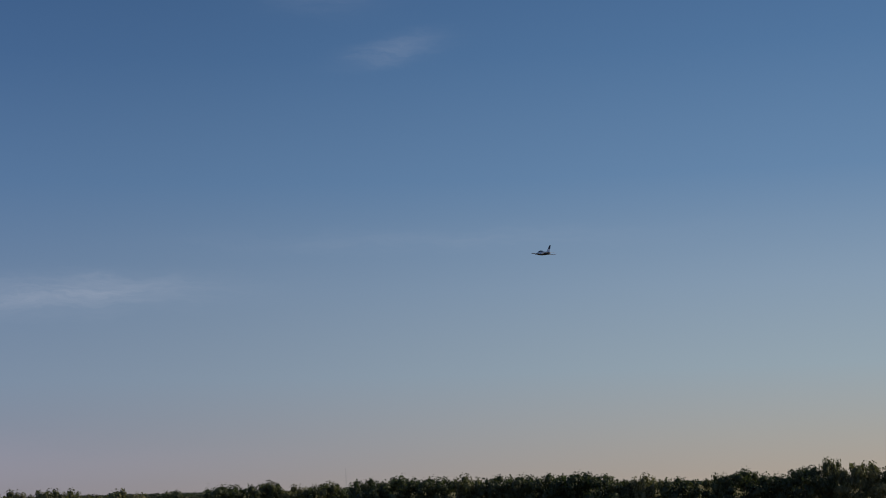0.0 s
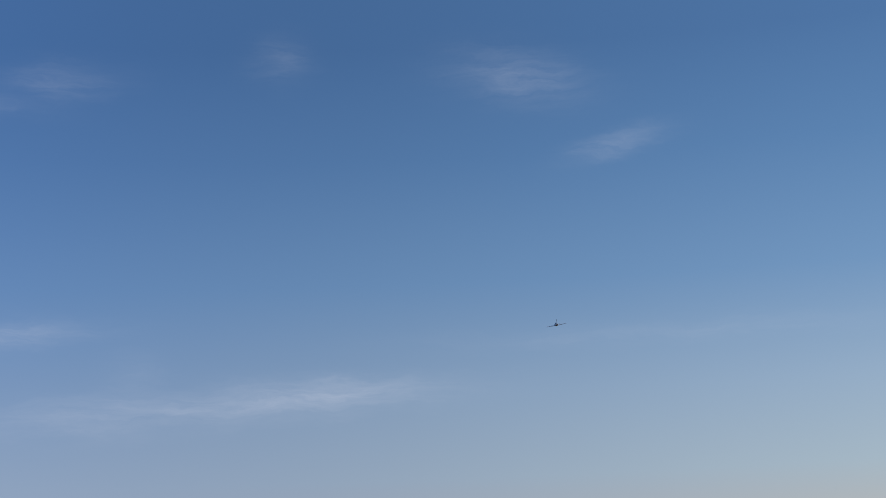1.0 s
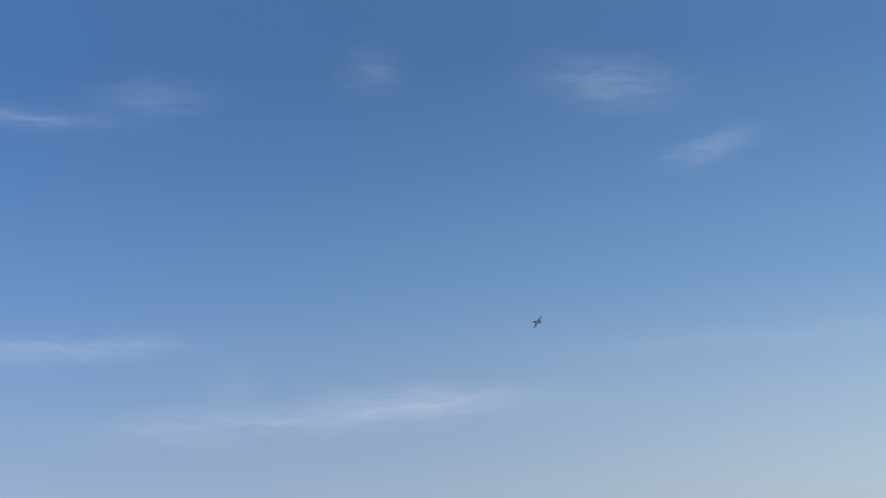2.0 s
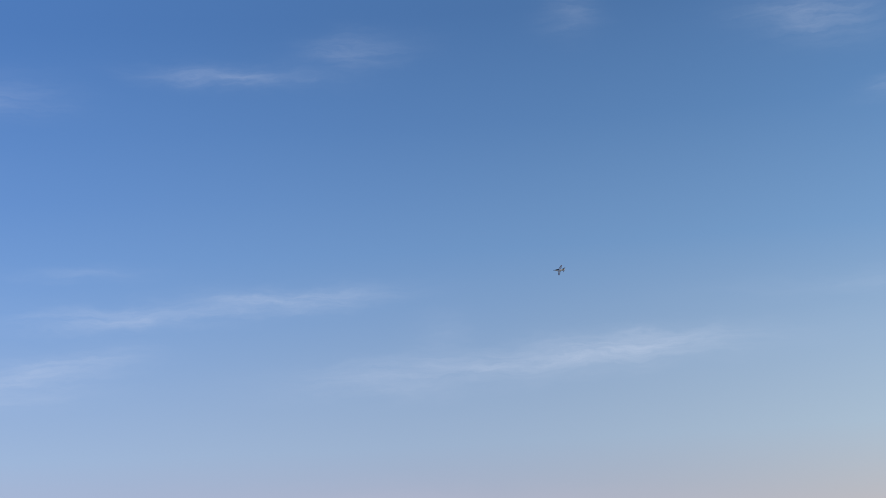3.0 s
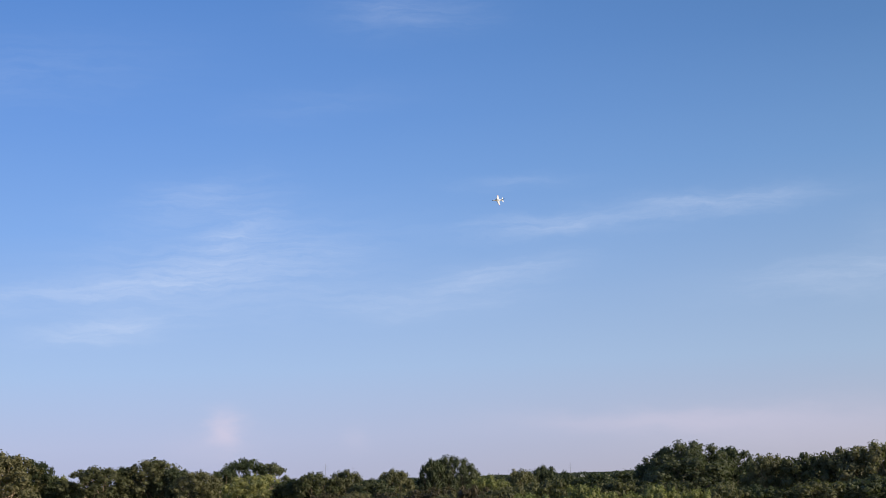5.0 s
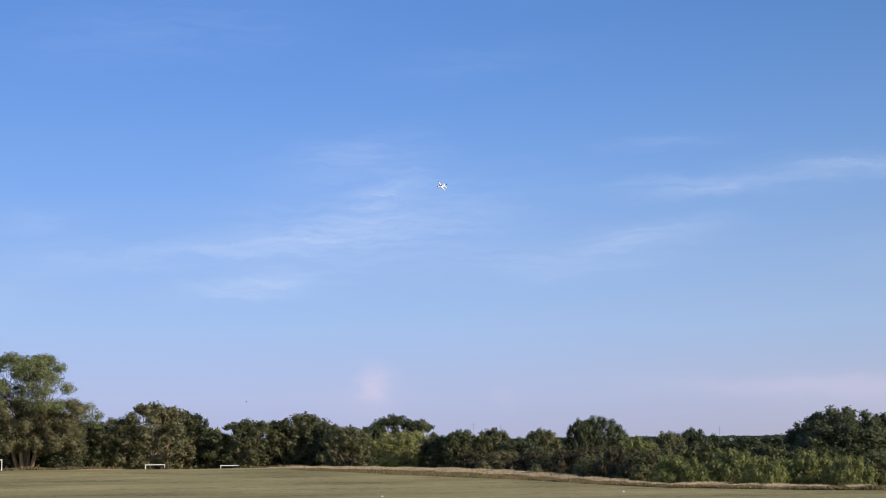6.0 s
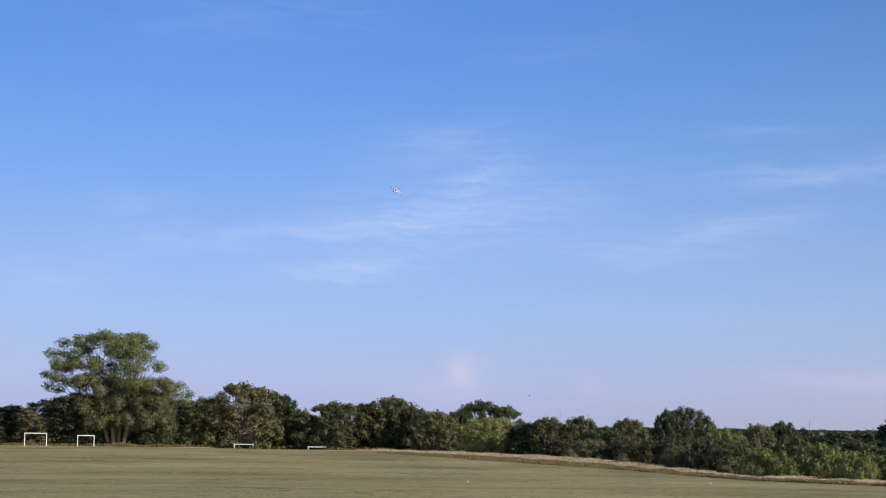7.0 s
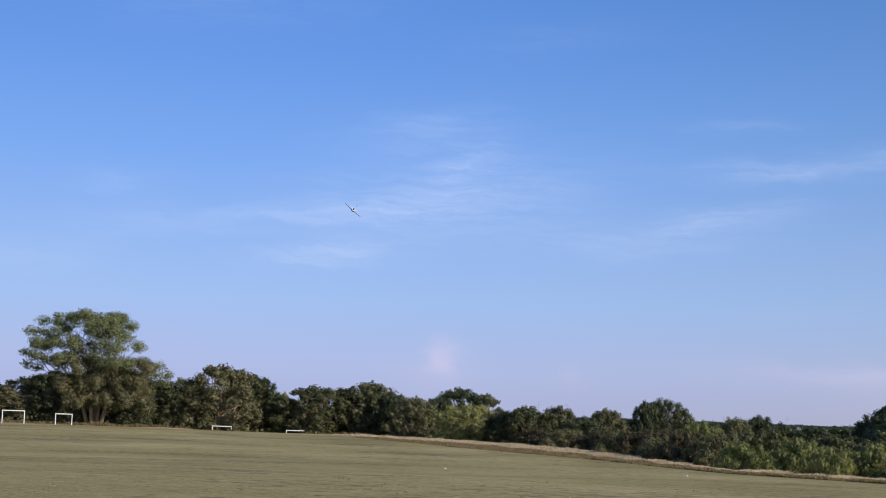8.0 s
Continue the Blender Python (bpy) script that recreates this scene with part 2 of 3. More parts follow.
GLOSS_WHITE = surface("glossy_white_paint", (0.76, 0.76, 0.77), 0.22, 0.0)
# the jet's navy paint; also painted-in shade under the wings and in the intakes
NAVY_AND_SHADE = surface("navy_and_shade_paint", (0.012, 0.016, 0.036), 0.5)
MAROON_AND_SHADE = surface("maroon_and_shade_paint", (0.085, 0.012, 0.022), 0.45)
SMOKED = surface("smoked_canopy", (0.015, 0.018, 0.022), 0.08)
METAL = surface("heat_stained_metal", (0.35, 0.32, 0.30), 0.4, 1.0)
STEEL = surface("dull_steel", (0.30, 0.31, 0.33), 0.55, 0.8)
FEATHER = surface("dark_feather", (0.05, 0.045, 0.04), 0.8)
ROOF = surface("grey_roof", (0.30, 0.29, 0.28), 0.8)


# ---------------------------------------------------------------- mesh helpers
def mesh_of(name, verts, faces, material, smooth=False):
    me = bpy.data.meshes.new(name)
    me.from_pydata(verts, [], faces)
    me.materials.append(material)
    if smooth:
        me.polygons.foreach_set("use_smooth", [True] * len(me.polygons))
    me.update()
    return me


def part(name, bm, material, parent, label="", smooth=False):
    """One bmesh as one mesh object under a thing."""
    me = bpy.data.meshes.new(name)
    bmesh.ops.recalc_face_normals(bm, faces=bm.faces)
    bm.to_mesh(me)
    bm.free()
    me.materials.append(material)
    if smooth:
        me.polygons.foreach_set("use_smooth", [True] * len(me.polygons))
    ob = new(name, me)
    ob.parent = parent
    return tagged(ob, label)


def tube(bm, points, radii, sides=8):
    """A tapered round rod through the points."""
    rings = []
    for i, p in enumerate(points):
        a = Vector(points[max(i - 1, 0)])
        b = Vector(points[min(i + 1, len(points) - 1)])
        way = (b - a).normalized()
        u = way.orthogonal().normalized()
        v = way.cross(u)
        rings.append([bm.verts.new(Vector(p) + radii[i] * (math.cos(q) * u + math.sin(q) * v)) for q in (2 * math.pi * k / sides for k in range(sides))])
    for r0, r1 in zip(rings, rings[1:]):
        for k in range(sides):
            bm.faces.new((r0[k], r0[(k + 1) % sides], r1[(k + 1) % sides], r1[k]))
    bm.faces.new(rings[0][::-1])
    bm.faces.new(rings[-1])


# ---------------------------------------------------------------- ground
CREST = ((-60, 235), (-16, 229), (-9, 229), (-4, 228), (0.3, 208), (4.4, 172), (7.5, 138), (10, 118), (15.6, 104), (30, 96), (60, 92), (180, 92))
EDGE = ((-60, 229), (-4.6, 229), (-3.8, 212), (-2.7, 194), (0.3, 166), (4.4, 144), (7.5, 124), (10, 111), (15.6, 98), (30, 91), (180, 88))
BANK = tuple((a, e + 0.42 * (float(np.interp(a, *zip(*CREST))) - e)) for a, e in EDGE)
DROP = ((-60, 0.2), (-11, 0.3), (-8.5, 1.7), (-4, 2.4), (4, 3.0), (10, 4.0), (180, 4.0))


def along(table, a):
    xs, ys = zip(*table)
    return float(np.interp(a, xs, ys))


def step(x):
    x = min(max(x, 0.0), 1.0)
    return x * x * (3 - 2 * x)


def ground_z(x, y):
    d = math.hypot(x, y)
    a = math.degrees(math.atan2(x, y))
    z = -2.0 * step(d / 130) + 0.10 * noise.noise((x * 0.03, y * 0.03, 0)) * step(d / 40)
    z -= 0.15 * math.exp(-((a + 6.8) / 2.4) ** 2) * step((d - 150) / 60)
    c = along(CREST, a)
    z -= along(DROP, a) * step((d - c) / 12)
    z += 6.0 * step((d - 900) / 2500) * (0.6 + 0.4 * noise.noise((a * 0.12, 3, 0)))
    return z


def ground():
    rings = [0.5, 3, 7, 12, 18, 25, 32] + [40 + 3.0 * i for i in range(78)] + [275, 290, 310, 340, 380, 450, 560, 700, 900, 1200, 1600, 2100, 2800, 3600, 4800]
    angles = [-180 + 6 * i for i in range(26)] + [-24 + 0.5 * i for i in range(176)] + [64 + 6 * i for i in range(20)]
    verts, faces = [(0, 0, 0)], []
    n = len(angles)
    for r in rings:
        for a in angles:
            q = radians(a)
            x, y = r * math.sin(q), r * math.cos(q)
            verts.append((x, y, ground_z(x, y)))
    for j in range(n):
        faces.append((0, 1 + (j + 1) % n, 1 + j))
    for i in range(len(rings) - 1):
        for j in range(n):
            a, b = 1 + i * n + j, 1 + i * n + (j + 1) % n
            faces.append((a, b, b + n, a + n))
    ob = new("ground", mesh_of("ground", verts, faces, GRASS, True))
    return tagged(ob, "mown sports field of dry olive-green grass", "field", kind="structure")


ground()


def blades(name, label, material, count, spot, tall, wide, seed, lean=0.25):
    """Many upright grass blades as one piece of stuff."""
    rng = np.random.RandomState(seed)
    verts, faces = [], []
    for _ in range(count):
        x, y, k = spot(rng)
        z = ground_z(x, y) - 0.03
        h, w, q = tall * k * rng.uniform(0.5, 1.2), wide * rng.uniform(0.6, 1.3), rng.uniform(0, math.pi)
        dx, dy = math.cos(q) * w / 2, math.sin(q) * w / 2
        lx, ly = rng.normal(0, lean * h, 2)
        i = len(verts)
        verts += [(x - dx, y - dy, z), (x + dx, y + dy, z), (x + lx + dx * 0.7, y + ly + dy * 0.7, z + h * 0.75), (x + lx * 1.6, y + ly * 1.6, z + h)]
        faces += [(i, i + 1, i + 2), (i, i + 2, i + 3)]
    ob = new(name, mesh_of(name, verts, faces, material))
    return tagged(ob, label, "grass", kind="stuff")


def on_crest(lo, hi, table, near, far_table, far):
    """Spots between two lines round the field."""
    def spot(rng):
        a = rng.uniform(lo, hi)
        d = rng.uniform(along(table, a) + near, along(far_table, a) + far)
        lump = 0.65 + 0.6 * noise.noise((a * 1.5, d * 0.2, 5))
        fade = min(1.0, (a - lo) / 1.5 + 0.25) * (0.12 if -9.2 < a < -4.8 else 1.0)
        return d * math.sin(radians(a)), d * math.cos(radians(a)), lump * fade
    return spot


blades("dry_grass", "tall straw-coloured dry grass along the field's edge", STRAW, 70000, on_crest(-4.2, 20, BANK, 0.0, CREST, 4.0), 0.36, 0.13, 3, 0.55)
blades("verge_grass", "unmown green-brown grass edging the mown field, coloured darker as the bank's shade", SHADED_WEEDS, 36000, on_crest(-3.4, 20, EDGE, -0.8, BANK, 1.0), 0.30, 0.12, 4, 0.5)
blades("far_verge_grass", "rough grass at the foot of the trees", SHADED_WEEDS, 7000, on_crest(-18, -2, CREST, -0.5, CREST, 6.0), 0.6, 0.18, 5)
blades("bleached_grass", "thin strip of bleached dry grass at the field's far edge", STRAW, 2600, on_crest(-17, -13.4, CREST, -2.5, CREST, -0.5), 0.10, 0.16, 8, 0.6)
blades("bleached_grass", "thin strip of bleached dry grass at the field's far edge", STRAW, 2600, on_crest(-11.4, -9.2, CREST, -2.5, CREST, -0.3), 0.12, 0.16, 9, 0.6)


def on_field(rng):
    a, d = rng.uniform(-17.5, 17.5), 30 + 190 * rng.uniform(0, 1) ** 1.5
    d = min(d, along(EDGE, a) - rng.uniform(0, 6))
    return d * math.sin(radians(a)), d * math.cos(radians(a)), 0.75 + 0.5 * max(0.0, noise.noise((d * 0.25, a * 0.9, 1)))


blades("grass_tufts", "short blades and tufts standing in the mown grass", TUFT, 65000, on_field, 0.050, 0.10, 6, 0.9)


# ---------------------------------------------------------------- trees
ICO = bmesh.new()
bmesh.ops.create_icosphere(ICO, subdivisions=1, radius=1.0)
ICO_VERTS = np.array([v.co[:] for v in ICO.verts])
ICO_FACES = np.array([[v.index for v in f.verts] for f in ICO.faces])
ICO.free()


def leaf_cloud(name, lobes, count, size, material, rng, droop=0.0, core=0.0):
    """Crown mesh: small folded leaf sprays scattered through the outer part of each lobe, round a ragged inner mass."""
    lobes = np.array(lobes, float)
    weight = (lobes[:, 3] * lobes[:, 4]) + 0.05
    pick = rng.choice(len(lobes), count, p=weight / weight.sum())
    L = lobes[pick]
    d = rng.normal(0, 1, (count, 3))
    d /= np.linalg.norm(d, axis=1)[:, None]
    r = rng.uniform(0.2, 1.0, count) ** 0.4 * rng.uniform(0.8, 1.22, count)
    c = L[:, :3] + d * r[:, None] * np.stack([L[:, 3], L[:, 3], L[:, 4]], 1)
    c[:, 2] = np.maximum(c[:, 2], 0.12)
    n = d + rng.normal(0, 0.55, (count, 3)) + np.array([0, 0, 0.35])
    n /= np.linalg.norm(n, axis=1)[:, None]
    t = rng.normal(0, 1, (count, 3)) + np.array([0, 0, -droop])
    u = t - (t * n).sum(1)[:, None] * n
    u /= np.linalg.norm(u, axis=1)[:, None]
    v = np.cross(n, u)
    s = size * rng.uniform(0.55, 1.35, count)[:, None]
    w = s * rng.uniform(0.35, 0.7, count)[:, None]
    lift = n * s * rng.uniform(0.1, 0.4, count)[:, None]
    V = np.stack([c - u * s, c - v * w + lift, c + u * s, c + v * w + lift * 0.6], 1).reshape(-1, 3)
    i = np.arange(count) * 4
    tri = np.stack([i, i + 1, i + 2, i, i + 2, i + 3], 1).ravel()
    if core:
        m, k = len(lobes), len(ICO_VERTS)
        W = lobes[:, None, :3] + ICO_VERTS[None] * rng.uniform(0.55, 1.2, (m, k, 1)) * core * np.stack([lobes[:, 3], lobes[:, 3], lobes[:, 4]], 1)[:, None]
        W[:, :, 2] = np.maximum(W[:, :, 2], 0.1)
        tri = np.concatenate([tri, (ICO_FACES[None] + 4 * count + k * np.arange(m)[:, None, None]).ravel()])
        V = np.concatenate([V, W.reshape(-1, 3)])
    me = bpy.data.meshes.new(name)
    me.vertices.add(len(V))
    me.vertices.foreach_set("co", V.ravel())
    me.loops.add(len(tri))
    me.loops.foreach_set("vertex_index", tri)
    me.polygons.add(len(tri) // 3)
    me.polygons.foreach_set("loop_start", np.arange(len(tri) // 3) * 3)
    me.materials.append(material)
    me.update(calc_edges=True)
    me.validate()
    return me


def wood(bm, base, top, r, rng, sides=7):
    """A bent limb from base to top."""
    base, top = Vector(base), Vector(top)
    pts = [base.lerp(top, f) + Vector(rng.normal(0, 0.05 * (top - base).length, 3)) * (0 if f in (0, 1) else 1) for f in (0, 0.3, 0.6, 0.85, 1)]
    tube(bm, pts, [r, r * 0.8, r * 0.55, r * 0.35, r * 0.12], sides)


def make_tree(name, seed, half, tall, low, lobe_count, lobe_size, count, leaf, leaf_mat, bark, label, category, stems=1, droop=0.0, top_heavy=0.0, core=0.62):
    """Tree or bush: stems and limbs reaching into a crown of lobes between the heights low and tall."""
    rng = np.random.RandomState(seed)
    root = tagged(new(name), label, category, "trees along the field")
    lobes = []
    for k in range(lobe_count):
        f = (k + 0.5) / lobe_count
        z = low + (tall - low) * (f if top_heavy == 0 else f ** (1 / (1 + top_heavy)))
        g = (z - low) / (tall - low)
        reach = half * max(0.05, 1 - abs(1.5 * g - 0.60) ** 2.3 / 1.2) ** 0.5 - lobe_size * 0.3
        q = k * 2.39996 + rng.uniform(-0.4, 0.4)
        s = max(0.05, reach) * math.sqrt(rng.uniform(0.3, 1.0)) * rng.uniform(0.86, 1.1)
        rr = lobe_size * rng.uniform(0.7, 1.25) * (1 - 0.2 * max(0, g - 0.7) / 0.3)
        dome = low + (tall - low) * (1 - 0.45 * min(1.0, s / half) ** 2.0)
        lobes.append((s * math.cos(q), s * math.sin(q), min(z, dome - rr * 0.6), rr, rr * rng.uniform(0.7, 0.95)))
    for k in range(5):
        q, s, rr = k * 2.4 + 1.0, half * (0.08 + 0.07 * k), lobe_size * rng.uniform(0.8, 1.1)
        lobes.append((s * math.cos(q), s * math.sin(q), tall * (1 - 0.025 * k) - rr, rr, rr * 0.85))
    lift = tall / max(lb[2] + 0.4 * lb[4] for lb in lobes)
    lobes = [(*lb[:2], lb[2] * lift, *lb[3:]) for lb in lobes]
    if low < 1.3:
        for k in range(9):
            g = (k + 0.5) / 9
            lobes.append((rng.uniform(-0.2, 0.2) * half, rng.uniform(-0.2, 0.2) * half, low * 0.5 + tall * 0.86 * g, half * 0.68 * (1 - 0.55 * g * g), tall * 0.11))
    bm = bmesh.new()
    for s in range(stems):
        q = s * 2.4 + 0.5
        off = 0 if stems == 1 else half * 0.10
        foot = (off * math.cos(q), off * math.sin(q), -0.3)
        fork = (off * 3 * math.cos(q), off * 3 * math.sin(q), low + (tall - low) * 0.3)
        tube(bm, [foot, Vector(foot).lerp(Vector(fork), 0.5), fork], [tall * 0.024, tall * 0.019, tall * 0.014], 8)
        for lb in lobes[s::stems][::2]:
            wood(bm, Vector(foot).lerp(Vector(fork), rng.uniform(0.5, 1.0)), lb[:3], tall * 0.010, rng, 5)
    part("trunk", bm, bark, root)
    crown = new("crown", leaf_cloud("crown", lobes, count, leaf, leaf_mat, rng, droop, core))
    crown.parent = root
    return root


KINDS = {}


def kinds():
    spec = {
        "dark": ("tree", 4.6, 9.0, 1.0, 84, 0.78, 10800, 0.158, DARK_LEAF, BARK, "dense dark-green broadleaf tree in the field's hedgerow", "tree", 1, 0.0, 0.0),
        "olive": ("bush", 4.2, 7.5, 0.6, 84, 0.68, 10800, 0.145, OLIVE_LEAF, PALE_BARK, "olive-green broadleaf bush growing at the field's edge", "bush", 3, 0.0, 0.0),
        "fresh": ("bush", 3.6, 5.0, 0.4, 70, 0.55, 11500, 0.112, FRESH_LEAF, PALE_BARK, "bright yellow-green leafy bush beyond the dry grass", "bush", 3, 0.15, 0.0),
        "grey": ("tree", 3.2, 8.5, 1.8, 38, 0.7, 6500, 0.14, GREY_LEAF, PALE_BARK, "sparse grey-green tree with an open crown", "tree", 2, 0.0, 0.4, 0.3),
        "belt": ("tree", 4.6, 9.0, 1.0, 30, 1.2, 3500, 0.26, DARK_LEAF, BARK, "dark-green tree standing behind the hedgerow", "tree", 1, 0.0, 0.0),
        "dark_east": ("tree", 4.6, 9.0, 1.0, 60, 0.92, 7200, 0.17, DARK_LEAF, BARK, "dense dark-green broadleaf tree in the field's hedgerow", "tree", 1, 0.0, 0.0),
        "olive_east": ("bush", 4.2, 7.5, 0.6, 60, 0.82, 7200, 0.155, OLIVE_LEAF, PALE_BARK, "olive-green broadleaf bush growing at the field's edge", "bush", 3, 0.0, 0.0),
        "dome": ("tree", 7.0, 10.5, 0.8, 150, 0.95, 28000, 0.150, DARK_LEAF, BARK, "broad dome-shaped dark-green tree above the hedgerow", "tree", 1, 0.0, 0.0),
        "brown": ("bush", 3.6, 4.5, 0.3, 40, 0.65, 8500, 0.12, BROWN_LEAF, BARK, "brownish half-dry bush with thin twigs", "bush", 4, 0.0, 0.0),
    }
    for k, (i, sp) in enumerate(spec.items()):
        KINDS[i] = []
        for v in range(3):
            name, half, tall, *rest = sp
            ob = make_tree(name, 11 + 7 * k + v, half, tall, *rest)
            ob.location = (0, -400 - 20 * k, 0)
            KINDS[i].append([ob, half, tall, False])


kinds()
plant_rng = random.Random(5)


def plant(kind, az, el, half_deg, d):
    """Set a tree of that kind at bearing az and distance d, as wide and as tall as the half angle and top elevation say."""
    entry = KINDS[kind][plant_rng.randrange(3)]
    ob, half, tall, used = entry
    x, y = d * math.sin(radians(az)), d * math.cos(radians(az))
    z = ground_z(x, y)
    spread = 1.0 if kind == "dome" else 1.5 if az > 27 and half_deg < 1.0 else 1.4 if az > 18 and d > 150 else 1.3 if az > 2 and d < 200 else 1.12
    w = d * math.tan(radians(half_deg * spread)) / half
    h = (EYE[2] + d * math.tan(radians(el)) - z) / tall
    m = Matrix.Translation((x, y, z)) @ pose(0, 0, 0, 0, 0, plant_rng.uniform(0, 360)) @ Matrix.Diagonal((w, w, h, 1))
    if used:
        copy_thing(ob, m @ Matrix.Diagonal((*ob.scale, 1)).inverted())
    else:
        ob.matrix_basis = m
        entry[3] = True


# behind the goals
plant("olive", -17.4, 0.50, 1.3, 246), plant("dark", -16.3, 0.47, 1.2, 244), plant("olive", -14.7, 0.75, 1.25, 241)
plant("dark", -14.0, 0.95, 1.0, 239), plant("olive", -11.7, 1.15, 1.3, 251), plant("dark", -10.4, 0.75, 1.0, 244)
plant("dark", -12.8, 0.9, 1.2, 252), plant("olive", -9.4, 0.85, 1.0, 243), plant("dark", -11.2, 0.4, 0.7, 238)
plant("olive", -8.1, 1.36, 1.4, 243), plant("dark", -7.0, 1.05, 0.9, 246), plant("fresh", -6.4, 0.58, 0.8, 262)
plant("dark", -6.2, 0.35, 1.0, 246), plant("olive", -4.9, 0.75, 1.3, 244), plant("dark", -3.9, 0.70, 0.9, 247)
plant("olive", -2.9, 0.95, 1.2, 246), plant("dark", -2.1, 0.6, 0.9, 243), plant("olive", -1.3, 0.48, 1.0, 236)
plant("grey", -0.4, 0.55, 0.6, 246), plant("grey", 0.35, 0.86, 0.9, 250), plant("fresh", 0.65, 0.27, 1.3, 226), plant("grey", 1.35, 0.68, 0.6, 250)
# second belt, further off
for k in range(17):
    plant("belt", 1.3 + 1.15 * k, -0.10 + 0.05 * (k % 3), 0.8, 300 + 9 * (k % 4))
# where the field's edge swings nearer
plant("olive", 2.75, 0.30, 0.95, 220), plant("dark", 2.0, 0.1, 0.8, 222), plant("olive", 3.9, 0.34, 0.75, 222), plant("dark", 4.8, 0.0, 0.9, 214)
plant("olive", 5.6, 0.30, 0.8, 222), plant("dome", 7.65, 0.70, 1.25, 226), plant("dark", 7.0, 0.62, 0.55, 223), plant("fresh", 9.0, -0.02, 0.9, 200)
plant("olive", 10.15, 0.14, 0.75, 205), plant("dark", 10.95, 0.24, 0.8, 214), plant("dark", 11.7, 0.03, 0.55, 230), plant("dark", 12.75, -0.12, 1.0, 225)
plant("brown", 3.2, -0.45, 0.9, 194), plant("olive", 4.2, -0.45, 0.8, 188), plant("brown", 5.4, -0.50, 1.0, 176), plant("olive", 6.3, -0.45, 0.9, 172)
plant("brown", 7.0, -0.42, 1.1, 160), plant("brown", 8.5, -0.42, 0.8, 146), plant("olive", 7.7, -0.6, 0.9, 150), plant("olive", 9.6, -0.42, 1.1, 142)
plant("olive", 11.15, -0.25, 1.2, 146), plant("fresh", 10.5, -0.75, 1.0, 134), plant("fresh", 12.3, -0.50, 1.0, 136), plant("olive", 13.5, -0.35, 1.0, 138)
plant("fresh", 13.4, -0.8, 0.9, 128), plant("fresh", 14.9, -0.60, 1.1, 130), plant("olive", 15.2, -0.45, 1.2, 136), plant("fresh", 16.4, -0.8, 0.9, 126)
plant("olive", 17.3, -0.60, 1.0, 130), plant("dark", 18.5, -0.7, 1.2, 132), plant("olive", 20.4, -0.60, 1.4, 132), plant("dark", 22.4, -0.5, 1.4, 134)
plant("olive", 24.6, -0.6, 1.4, 130), plant("olive", 26.8, -0.5, 1.3, 130)
plant("dome", 16.2, 0.90, 1.95, 188), plant("dark", 14.95, 0.42, 0.8, 192), plant("dark", 17.5, 0.66, 1.0, 190), plant("dark", 16.2, 0.35, 1.4, 182)
plant("olive", 18.9, 0.36, 0.8, 180), plant("olive", 20.2, 0.34, 1.0, 178), plant("olive", 21.4, 0.48, 0.9, 176), plant("olive", 22.6, 0.64, 1.2, 174)
plant("olive", 24.1, 0.27, 0.9, 172), plant("olive", 25.3, 0.40, 1.1, 170), plant("olive", 26.5, 0.38, 0.7, 170), plant("olive_east", 27.7, 0.18, 0.8, 170)
plant("olive_east", 28.8, 0.16, 0.7, 168), plant("olive_east", 29.7, 0.17, 0.7, 168), plant("olive_east", 31.3, 0.12, 1.1, 166), plant("dark_east", 33.3, 0.04, 0.9, 164)
plant("dark_east", 35.0, 0.20, 0.9, 162), plant("olive_east", 36.4, 0.24, 0.9, 160), plant("olive_east", 37.5, 0.14, 0.7, 160), plant("olive_east", 38.5, 0.17, 0.8, 158)
plant("dark_east", 39.3, 0.0, 0.8, 160), plant("dark_east", 40.1, 0.29, 0.8, 156), plant("dark_east", 41.2, 0.35, 1.0, 156), plant("dark_east", 42.4, 0.30, 0.9, 155)
plant("olive_east", 43.5, 0.35, 0.8, 154), plant("dark_east", 44.7, 0.30, 0.8, 153), plant("dark_east", 45.6, 0.29, 0.8, 152), plant("dark_east", 46.6, 0.31, 0.8, 152)
plant("dark_east", 47.6, 0.34, 1.1, 150), plant("dark_east", 48.5, 0.25, 0.9, 150), plant("dark_east", 49.2, 0.04, 0.7, 150), plant("olive_east", 50.0, 0.22, 0.7, 149)
plant("dark_east", 51.2, 0.07, 1.0, 148), plant("olive_east", 52.5, 0.16, 0.6, 148), plant("dark_east", 53.5, 0.30, 0.9, 147), plant("dark_east", 54.6, 0.10, 0.8, 147)
plant("dark_east", 55.7, 0.37, 1.0, 146), plant("olive_east", 56.4, 0.55, 0.5, 146), plant("olive_east", 57.4, 0.40, 0.8, 145), plant("olive_east", 58.5, 0.34, 0.9, 145)
plant("olive_east", 60.0, 0.3, 1.0, 145)


